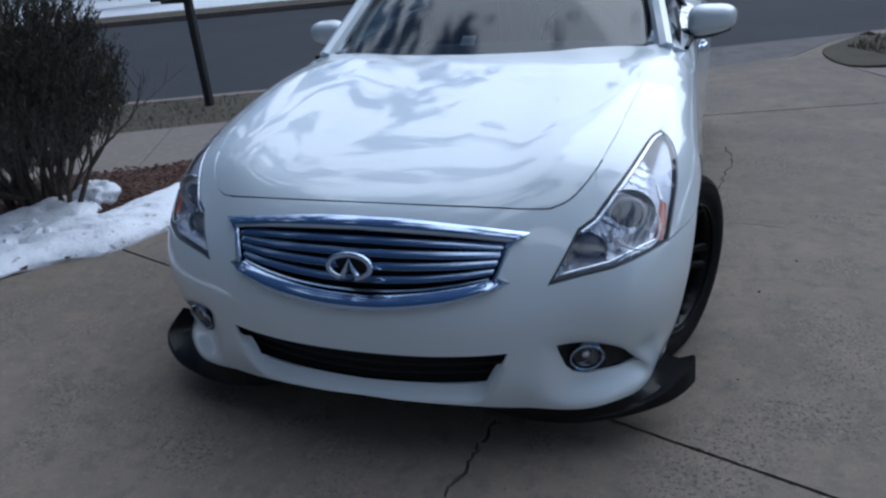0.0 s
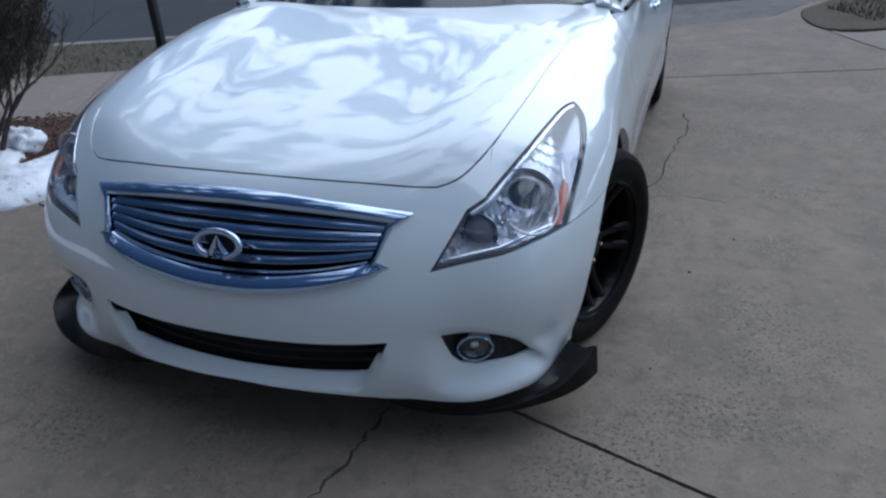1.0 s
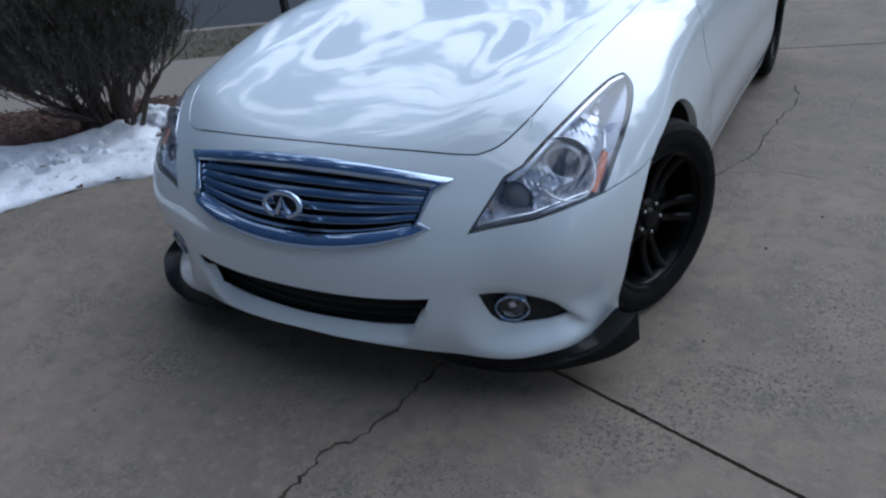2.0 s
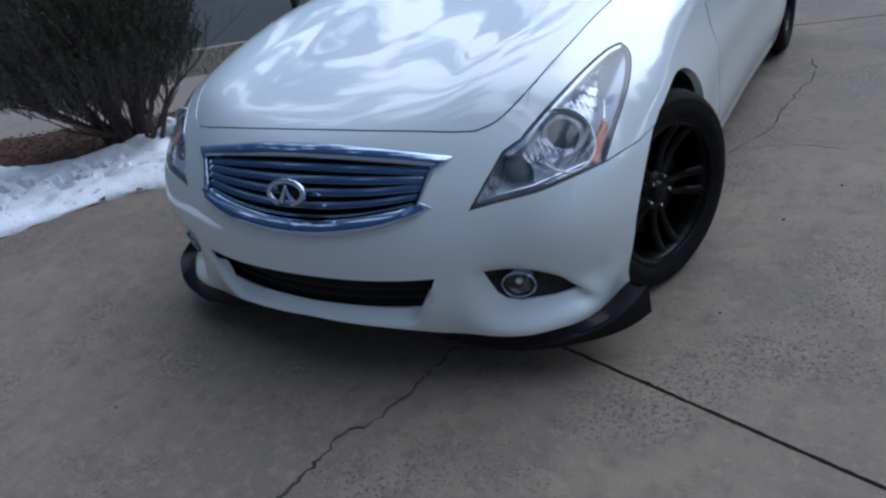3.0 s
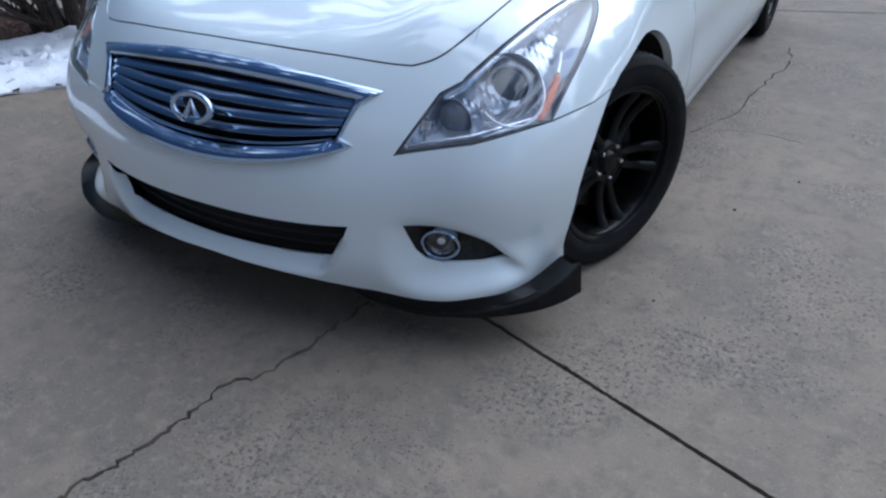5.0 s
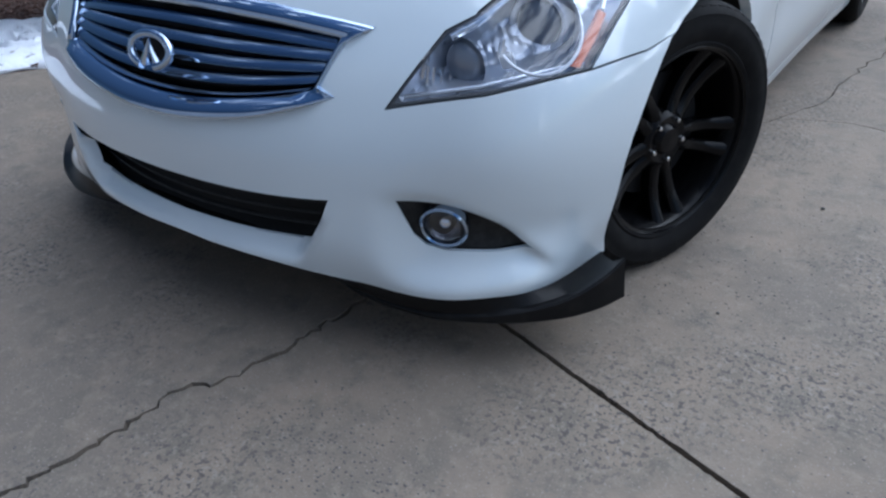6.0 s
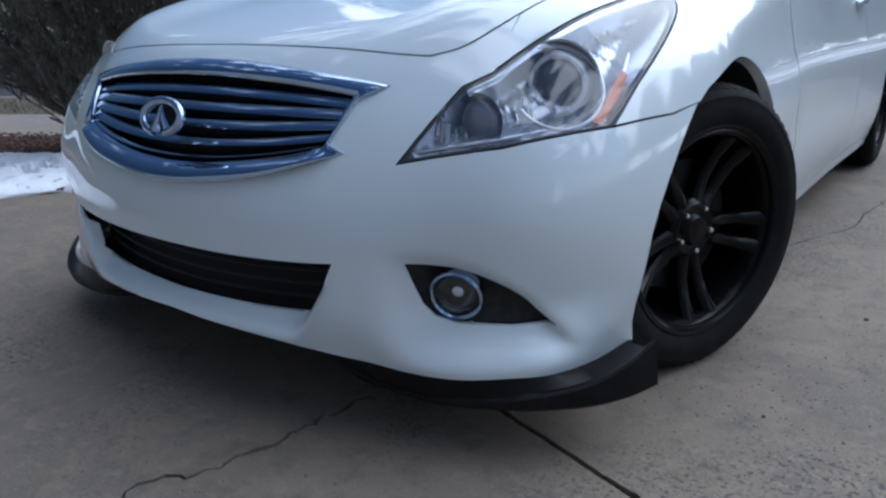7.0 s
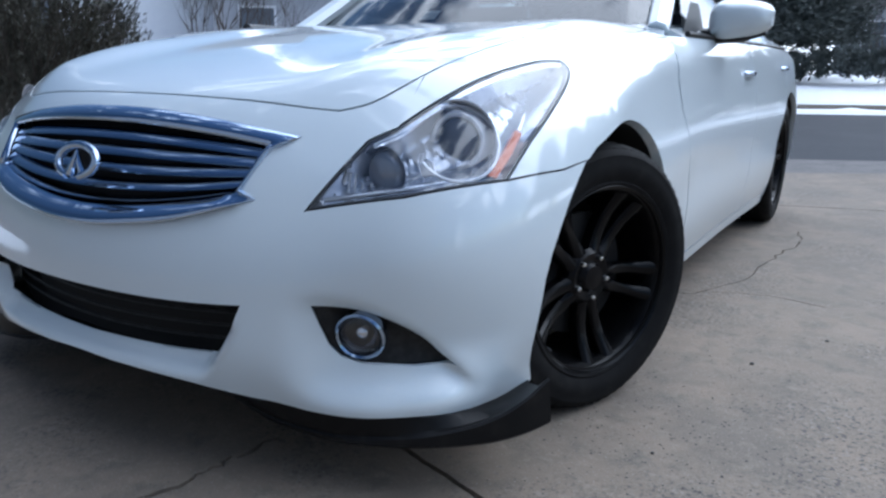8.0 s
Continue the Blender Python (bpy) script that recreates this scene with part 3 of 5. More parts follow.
slab("slab", far_outline, 0.0, M_CONC, "", .1, driveway, holes=[sliver(crack_side, .0035, 3), sliver(crack_twig, .0025, 4)], step=.1)
c0 = joint2_y(-2.35) + .012
slab("slab", [(-2.35, c0), (4.5, joint2_y(4.5) + .012), (4.5, 5.5), (2.81, 4.71), (2.45, 5.36), (2.34, 5.62), (2.23, 5.86), (2.16, 6.0), (2.13, 6.14), (2.11, 6.3), (2.11, 6.5), (2.13, 6.66), (2.17, 6.8), (2.25, 6.96), (2.37, 7.11), (2.75, 7.50), (2.60, 7.53), (2.40, 7.33), (2.24, 7.13), (2.07, 6.82), (1.90, 6.5), (1.80, 6.37), street(4.3, -1.03), street(1.0, -1.03)], -.002, M_CONC, "", .1, driveway)
slab("joint_bed", [(-2.4, -5.8), (4.4, -5.8), (4.4, 5.2), (1.5, 5.6), (-2.2, 3.4)], -.085, M_JOINT, "", .05, driveway)
slab("drive_apron", [street(.9, -1.02), street(4.3, -1.02), (1.79, 6.385), (1.885, 6.51), (2.055, 6.83), (2.225, 7.14), (2.39, 7.345), (2.59, 7.545), street(6.75, -.02), street(.3, 0)], -.006, M_APRON, "rough stained concrete apron where the driveway meets the street")
slab("lawn", [(2.76, 7.49), (2.38, 7.10), (2.26, 6.95), (2.18, 6.79), (2.14, 6.65), (2.12, 6.5), (2.12, 6.3), (2.14, 6.14), (2.17, 6.01), (2.24, 5.87), (2.36, 5.80), (2.53, 5.81), (4.5, 6.72), (30, 18.7), (30, 20.3)], .01, M_GRASS, "dull winter lawn beside the apron", step=.12, height=lambda x, y: .02 * noise.noise((x * 2, y * 2, 0)))
sidewalk = tagged(new("sidewalk"), "tan concrete sidewalk panels beside the street", "", "", "structure")
for a0, a1 in ((-40, -5.195), (-5.185, -3.695), (-3.685, -2.195), (-2.185, -.695), (-.685, .62)):
    slab("panel", strip(a0, a1, -2.34, -1.1), -.004, M_WALK, "", .12, sidewalk)
slab("panel", [(2.255, 5.85), (2.36, 5.63), (2.475, 5.37), (2.82, 4.74), (30, 17.5), (30, 18.66), (4.5, 6.70), (2.53, 5.79), (2.36, 5.78)], -.004, M_WALK, "", .12, sidewalk)
slab("panel_bed", strip(-39, .6, -2.33, -1.11), -.03, M_JOINT, "", .05, sidewalk)
verge = [street(-40, -1.09), street(.55, -1.09), street(.55, .10), street(-3, .30), street(-6, .50), street(-10, .75), street(-40, .75)]
slab("verge_grass", verge, -.012, M_GRASS, "strip of dull winter grass beside the kerb", step=.2, height=lambda x, y: .015 * noise.noise((x * 3, y * 3, 0)))
slab("kerb", [street(-60, .76), street(-10, .76), street(-6, .51), street(-3, .31), street(.56, .11), street(.56, .24), street(-3, .44), street(-6, .64), street(-10, .89), street(-60, .89)], -.008, M_WALK, "pale concrete kerb along the street")
slab("kerb", [street(6.7, -.28), street(36.7, -.28), street(36.7, -.01), street(6.75, -.01)], -.006, M_WALK, "pale concrete kerb along the street")
slab("road", strip(-140, 180, .003, 10.0), -.10, M_ASPH, "worn grey asphalt street", .06)
slab("far_kerb", strip(-140, 180, 10.0, 10.2), .02, M_WALK, "concrete kerb on the far side of the street", .2)
slab("far_verge", strip(-140, 180, 10.21, 11.6), .03, M_GRASS, "far strip of dull grass", .2)


def bank_h(x, y):
    d = (Vector((x, y)) - Vector((-3.37, 4.95))).dot(ROAD_N)
    return .55 * float(ramp(d, 11.5, 24)) + .12 * noise.noise((x * .25, y * .25, 0))


slab("far_bank", strip(-60, 60, 11.6, 60), .06, M_SNOW, "snow covered lawn across the street", .4, step=1.6, height=bank_h)


def ridge(a0, a1, d, w, h, seed):
    rows = []
    n = int((a1 - a0) / .35)
    for i in range(n + 1):
        a = a0 + (a1 - a0) * i / n
        k = .45 + .9 * noise.noise((a * .6, seed, 0)) ** 2 + .4 * noise.noise((a * 2.2, seed, 4))
        rows.append((a, max(k, .04)))
    vs, fs = [], []
    for a, k in rows:
        for s, t in ((-1, 0), (-.5, .7), (0, 1), (.5, .7), (1, 0)):
            x, y = street(a, d + s * w * (.6 + .5 * k))
            vs.append((x, y, -.11 + h * k * t + (.12 if d > 10 else 0)))
    for i in range(len(rows) - 1):
        for j in range(4):
            b = i * 5 + j
            fs.append((b, b + 5, b + 6, b + 1))
    return vs, fs


part("snow_ridge", ridge(3.5, 40, 9.7, .35, .22, 3), M_SNOW, None, "ploughed ridge of snow along the far gutter", kind="stuff")
part("snow_ridge", ridge(-40, 40, 11.5, .3, .2, 9), M_SNOW, None, "ploughed ridge of snow along the far gutter", kind="stuff")

# planting bed, snow and mulch beside the driveway
BED = [(-1.96, 1.56), (-2.07, 1.17), (-2.29, 1.02), (-2.45, .79), (-2.56, .58), (-2.92, -.2), (-3.32, -1.6), (-8, -1.6), (-8, .1), street(-4, -2.36), street(.6, -2.36), (-2.08, 1.9)]
slab("planting_bed", BED[::-1], .0, M_MULCH, "planting bed covered with reddish bark mulch", step=.09, height=lambda x, y: .018 * noise.noise((x * 7, y * 7, 0)) + .01 * noise.noise((x * 22, y * 22, 0)))
SNOW = spline([(-1.97, 1.62), (-2.06, 1.18), (-2.29, 1.03), (-2.45, .80), (-2.57, .56), (-2.95, -.2), (-3.3, -1.2), (-4.3, -1.2), (-4.7, .2), (-4.1, 1.1), (-3.5, 1.25), (-3.2, 1.42), (-3.12, 1.64), (-3.04, 1.84), (-2.82, 1.90), (-2.64, 1.78), (-2.52, 1.62), (-2.45, 1.82), (-2.40, 2.05), (-2.30, 2.2)], 7, True)
snow_poly = np.array([(p[0], p[1]) for p in SNOW])


def snow_h(x, y, d):
    e = min(1.0, d / .16)
    h = math.sqrt(max(0, 1 - (1 - e) ** 2))
    lump = .5 + .5 * noise.noise((x * 3.1, y * 3.1, 1)) + .35 * noise.noise((x * 9, y * 9, 2)) + .14 * noise.noise((x * 30, y * 30, 5))
    pit = max(0.0, noise.noise((x * 5 + 9, y * 9, 7)) - .28) * .32 * e
    # thawed hollows between the fresh band along the edge and the older snow behind it
    band = math.exp(-((d - .46) / .11) ** 2)
    hole = band * float(ramp(noise.noise((x * 5 - 3, y * 11, 3)) + .5 * noise.noise((x * 17, y * 25, 8)), .0, .28))
    return .012 + h * (.032 + .048 * lump) - pit * .5 - .13 * hole


snow_h.many = lambda uv: np.array([snow_h(x, y, d) for (x, y), d in zip(uv, dist_poly(uv, snow_poly))])
slab("snow_bank", [tuple(p) for p in snow_poly], .0, M_SNOW, "bank of old pitted snow along the driveway edge", .02, kind="stuff", step=.028, height=snow_h)
chips_v, chips_f = [], []
rng = random.Random(12)
bed_poly = np.array(BED)
spots = np.array([(rng.uniform(-2.7, -1.98), rng.uniform(1.9, 2.7)) if k % 4 == 0 else (rng.uniform(-5.2, -1.95), rng.uniform(-.6, 2.75)) for k in range(15000)])
on_snow = inside_poly(spots, snow_poly)
for (x, y), good, snowy in zip(spots, inside_poly(spots, bed_poly), on_snow):
    if not good or (snowy and rng.random() < 2):
        continue
    m = pose(x, y, .012 + rng.uniform(0, .018) + (.07 if snowy else 0), rng.uniform(-25, 25), rng.uniform(-25, 25), rng.uniform(0, 360)) @ Matrix.Diagonal((rng.uniform(.006, .022), rng.uniform(.003, .007), rng.uniform(.0015, .004), 1))
    n = len(chips_v)
    chips_v += [tuple(m @ Vector(c)) for c in ((-1, -1, -1), (1, -1, -1), (1, 1, -1), (-1, 1, -1), (-1, -.8, 1), (.9, -1, 1), (1, .8, 1), (-.8, 1, 1))]
    chips_f += [tuple(n + i for i in f) for f in ((0, 3, 2, 1), (4, 5, 6, 7), (0, 1, 5, 4), (1, 2, 6, 5), (2, 3, 7, 6), (3, 0, 4, 7))]
part("mulch_chips", (chips_v, chips_f), M_CHIP, None, "loose reddish brown bark chips", flat=True, kind="stuff")


def pebble(x, y, r, seed):
    rnd = random.Random(seed)
    bm = bmesh.new()
    bmesh.ops.create_icosphere(bm, subdivisions=2, radius=r)
    for v in bm.verts:
        v.co *= 1 + .3 * noise.noise(v.co * (1.2 / r) + Vector((seed, 0, 0)))
        v.co.z = max(v.co.z * .7, -r * .4) + r * .4
        v.co += Vector((x, y, 0))
    return part("pebble", bm, M_PEBBLE, None, "small dark pebble lying on the concrete", category="pebble", group="pebbles on the driveway")


for i, (x, y, r) in enumerate(((1.374, 1.606, .0055), (1.201, 1.286, .0062), (1.094, .633, .0042), (-.63, -.37, .0045), (-.95, .62, .0045), (.62, -.55, .0035))):
    pebble(x, y, r, i)
# crumbs of grit in the worn patches
gv, gf = [], []
rng = random.Random(4)
for cx, cy, sx, sy, n in ((1.05, .75, .28, .4, 420), (.62, -.18, .22, .12, 380), (1.5, .55, .4, .4, 300), (.2, -.3, .5, .25, 260), (1.2, 1.3, .4, .4, 160), (-.2, -.9, .5, .3, 150)):
    for _ in range(n):
        x, y, r = rng.gauss(cx, sx * .6), rng.gauss(cy, sy * .6), rng.uniform(.0009, .0026)
        a = rng.uniform(0, 6.3)
        b = len(gv)
        for k in range(4):
            gv.append((x + r * 1.6 * math.cos(a + k * 1.57), y + r * math.sin(a + k * 1.57), .0004))
        gv.append((x, y, r * .7))
        gf += [(b + k, b + (k + 1) % 4, b + 4) for k in range(4)]
part("grit", (gv, gf), M_PEBBLE, None, "dark exposed grit in worn patches of the concrete", kind="stuff")


# ---------------------------------------------------------------- the car
car = thing("sedan_car", "white pearl four-door sedan with black wheels parked on the concrete driveway", "car")


def full(half):
    return list(half) + mirrored([p for p in half[::-1] if abs(p[0]) > 1e-6])


def both(half):
    """A closed outline in x, z from its right half, which runs from top centre to bottom centre."""
    return list(half) + [(-x, z) for x, z in half[::-1] if abs(x) > 1e-6]


def curve2(pts, per=6):
    return [(p[0], p[1]) for p in spline([(x, z, 0) for x, z in pts], per)]


top_out = curve2([(0, .742), (.15, .738), (.33, .721), (.487, .697)])
top_in = curve2([(0, .712), (.15, .708), (.3, .697), (.428, .680)])
bot_in = curve2([(.398, .592), (.28, .570), (.12, .551), (0, .546)])
bot_out = curve2([(.446, .584), (.285, .539), (.1, .514), (0, .510)])
GRILLE_OUT = both(top_out + [(.475, .688), (.444, .674), (.414, .600)] + bot_out)
GRILLE_IN = both(top_in + [(.424, .672)] + bot_in)
INTAKE = both(curve2([(0, .379), (.2, .381), (.36, .385), (.444, .389)]) + [(.424, .345), (.386, .280)] + curve2([(.366, .271), (.2, .264), (0, .260)]))
FOG = curve2([(.570, .396), (.61, .395), (.66, .389), (.705, .368), (.739, .339), (.765, .303), (.794, .270)], 5) + [(.730, .271), (.647, .279), (.611, .291), (.592, .314), (.578, .356)]


def on_nose(xz):
    return front_at([p[0] for p in xz], [p[1] for p in xz])


bumper_uv = to_flat(full(bumper_half))
grille_uv = to_flat(on_nose(GRILLE_OUT))
intake_uv = to_flat(on_nose(INTAKE))
fog_uv = to_flat(on_nose(FOG))
fogr_uv = fog_uv * (-1, 1)
GAP = 0.0026
bumper = part("front_bumper", chart_mesh(shrink(bumper_uv, GAP), [shrink(grille_uv, .004), intake_uv, fog_uv, fogr_uv], .0135, put_front, .03, .007), M_PAINT, car, form=.018)

hood_uv = to_flat(full([(0, 1.365, .975)] + [tuple(p) for p in cowl][::-1][1:] + [tuple(p) for p in hood_side][::-1][1:] + [tuple(p) for p in hood_front][::-1][1:]))
part("hood", chart_mesh(shrink(hood_uv, GAP), [], .0135, put_front, .012), M_PAINT, car, form=.07)

DOOR_EDGE = [(.90, 1.37, .90), (.925, 1.35, .80), (.932, 1.37, .70), (.938, 1.44, .6), (.94, 1.49, .45), (.935, 1.50, .3), (.91, 1.50, .215)]
fender_half = ([tuple(p) for p in hood_side[14:]] + [(.735, 1.58, .958), (.79, 1.57, .945), (.84, 1.45, .93)] + DOOR_EDGE
               + [(.905, 1.19, .215)] + arc(-18, 128, 22)[:-1] + SEAM[::-1] + lamp_outer[:0:-1] + [tuple(p) for p in lamp_upper][::-1])
fender_geo = chart_mesh(shrink(to_flat(fender_half), GAP), [], .016, put_front, .02)
part("front_fender", fender_geo, M_PAINT, car, form=.03)
part("front_fender", flip(fender_geo), M_PAINT, car, form=.03)

# dark shell behind the panels
shell_uv = to_flat(full([(0, -.0, .23), (.44, .07, .21), (.8, .36, .17), (.88, .5, .3), (.9, .55, .6), (.9, .70, .72), (.9, .83, .74), (.9, 1.0, .73), (.9, 1.2, .62), (.9, 1.5, .5), (.86, 1.55, .9), (.72, 1.55, .95), (0, 1.36, .97)]))
lampzone = to_flat(LAMP)
part("inner_shell", chart_mesh(shell_uv, [lampzone * 1.0, lampzone * (-1, 1)], .05, lambda uv, i: put_front(uv, i + .075), 0), M_INNER, car)

# grille: surround, blades, oval badge
def surround():
    """The rounded bars round the opening; the lower one leans back so that its face looks up."""
    outer = np.array(both(top_out + [(.475, .688), (.444, .674), (.427, .634), (.414, .600)] + bot_out))
    inner = np.array(both(top_in + [(.427, .677), (.424, .668), (.413, .634), (.405, .606)] + bot_in))
    low = ramp(-(outer[:, 1] + inner[:, 1]) / 2, -.67, -.60)
    rows = []
    for k in np.linspace(0, 1, 11):
        q = outer * (1 - k) + inner * k
        bow = math.sin(math.pi * k) ** .7
        proud = low * (.016 - .026 * k ** 1.5 + .006 * bow) + (1 - low) * (.002 + .009 * bow)
        proud = proud * (1 - .85 * ramp(np.abs(outer[:, 0]), .40, .432) * low)
        rows.append(front_at(q[:, 0], q[:, 1], proud))
    rows = [rows[0] + (0, .010, 0), *rows, rows[-1] + (0, .02, 0)]
    n = len(outer)
    vs = [tuple(p) for r in rows for p in r]
    fs = [(j * n + i, (j + 1) * n + i, (j + 1) * n + (i + 1) % n, j * n + (i + 1) % n) for j in range(len(rows) - 1) for i in range(n)]
    return vs, fs


# the bars' blue sky reflection is partly in the chrome's colour
grille = part("grille_surround", surround(), M_CHROME_SKY, car, "bright chrome grille surround, blue of reflected sky in its colour")



def blade(z_mid, z_end, half, recess, size):
    """A bowed blade across the grille opening."""
    n = 40
    vs, fs = [], []
    prof = ((.014, size * .75), (.004, size * .5), (-.008, -.05 * size), (-.011, -.3 * size), (-.008, -.45 * size), (.010, -.42 * size), (.022, .5 * size))
    xb = half * (2 * np.arange(n + 1) / n - 1)
    zb = z_mid + (z_end - z_mid) * (abs(xb) / half) ** 2
    for x, y, z in front_at(xb, zb):
        y += recess
        for dy, dz in prof:
            vs.append((x, y + dy, z + dz))
    k = len(prof)
    for i in range(n):
        for j in range(k):
            a, b = i * k + j, i * k + (j + 1) % k
            fs.append((a, a + k, b + k, b))
    return vs, fs


# blades carry the sky's blue in their base colour too
for zm, ze, hw, sz in ((.683, .664, .418, .017), (.651, .646, .412, .017), (.618, .628, .406, .017), (.583, .608, .398, .016), (.557, .594, .388, .007)):
    part("blade", blade(zm, ze, hw, .016, sz), M_CHROME_D_SKY, grille)
back_uv = to_flat(on_nose(GRILLE_OUT))
part("grille_backing", chart_mesh(back_uv, [], .03, lambda uv, i: put_front(uv, .045), 0), M_INNER, grille)


def oval(cx, cz, a, b, y, r, n=48, gap=0.0):
    pts = []
    for k in range(n + 1):
        t = -math.pi / 2 + gap + (2 * math.pi - 2 * gap) * k / n
        pts.append((cx + a * math.cos(t), y + .05 * (math.cos(t) * a) ** 2 * 4 + .012 * math.sin(t), cz + b * math.sin(t)))
    return tube(pts, r, 10)


# badge shares the chrome with the sky blue painted in
badge = part("badge", oval(0, .632, .064, .032, .048, .0092, gap=.36), M_CHROME_SKY, car, "chrome oval badge")
part("badge_wedge", join(tube([(-.0235, .045, .6035), (-.010, .047, .630), (0, .052, .656)], [.0105, .0065, .0012]), tube([(.0235, .045, .6035), (.010, .047, .630), (0, .052, .656)], [.0105, .0065, .0012])), M_CHROME_SKY, badge)
part("badge_plate", lathe([(.0, -.0), (.05, .004)], 32), M_INNER, badge).matrix_basis = Matrix.Translation((0, .066, .634)) @ pose(0, 0, 0, 0, 0, 90) @ Matrix.Diagonal((1, 1.05, .62, 1))

# lower intake
part("intake_backing", chart_mesh(intake_uv, [], .03, lambda uv, i: put_front(uv, .06), 0), M_INNER, car)
for zc in (.284, .312, .340, .362):
    vs, fs = [], []
    pts = []
    for k in range(41):
        x = -.41 + .82 * k / 40
        pts.append((x, .06 + .33 * x * x, zc + .012 * (abs(x) / .41) ** 2))
    part("intake_slat", tube(pts, .0035, 6), M_BLACK, car)

# fog lamps
FOG_IN = -.008
for s in (1, -1):
    uv = fog_uv if s > 0 else fogr_uv
    pocket = part("fog_lamp_bezel", chart_mesh(uv, [], .012, lambda q, i: put_front(q, .012), 0), M_BLACK, car, "black plastic fog lamp bezel")
    m = Matrix.Translation((s * .645, front_at([.645], [.337])[0][1] + FOG_IN, .337)) @ pose(0, 0, 0, 0, 0, -90 + s * 20) @ pose(0, 0, 0, 0, 11, 0)
    part("fog_lamp_ring", lathe([(.042, -.005), (.042, .010), (.0455, .014), (.0495, .010), (.051, -.006)], 40), M_CHROME_D_SKY, pocket, "chrome ring").matrix_basis = m
    part("fog_lamp_glass", lathe([(.043, .004), (.036, .010), (.021, .014), (.0005, .015)], 32), M_CLEAR, pocket).matrix_basis = m
    part("fog_lamp_reflector", lathe([(.043, .004), (.036, -.012), (.021, -.024), (.0005, -.026)], 32), M_LAMPDARK, pocket).matrix_basis = m
    part("fog_lamp_bulb", lathe([(.012, -.022), (.012, -.004), (.007, .001), (.0005, .002)], 16), M_REFLECT, pocket).matrix_basis = m

# headlights
lamp_line = LAMP[:2] + [tuple(p) for p in lamp_upper] + lamp_outer[1:] + LAMP[9:]
lamp_uv = to_flat(lamp_line)
lens_geo = chart_mesh(shrink(lamp_uv, .004), [], .014, put_front, .006)
seal_geo = chart_mesh(shrink(lamp_uv, .0012), [shrink(lamp_uv, .0050)], .012, lambda uv, i: put_front(uv, .003 if i == 0 else .02), .02)


def bowl_put(uv, i):
    """A stepped bright bowl behind the lens."""
    d = np.minimum(1, dist_poly(uv, lamp_uv) / .05)
    return put_front(uv, .010 + .058 * d + .004 * d * np.abs(np.sin(uv[:, 0] * 150 + uv[:, 1] * 60)))


bowl_geo = chart_mesh(shrink(lamp_uv, .006), [], .010, bowl_put, 0)
trim_top = [tuple(p) for p in lamp_upper]
rim_n = Vector((.50, -.59, .64)).normalized()
rim_u = Vector((.122, .103, 0)).normalized()
rim_v = rim_n.cross(rim_u)
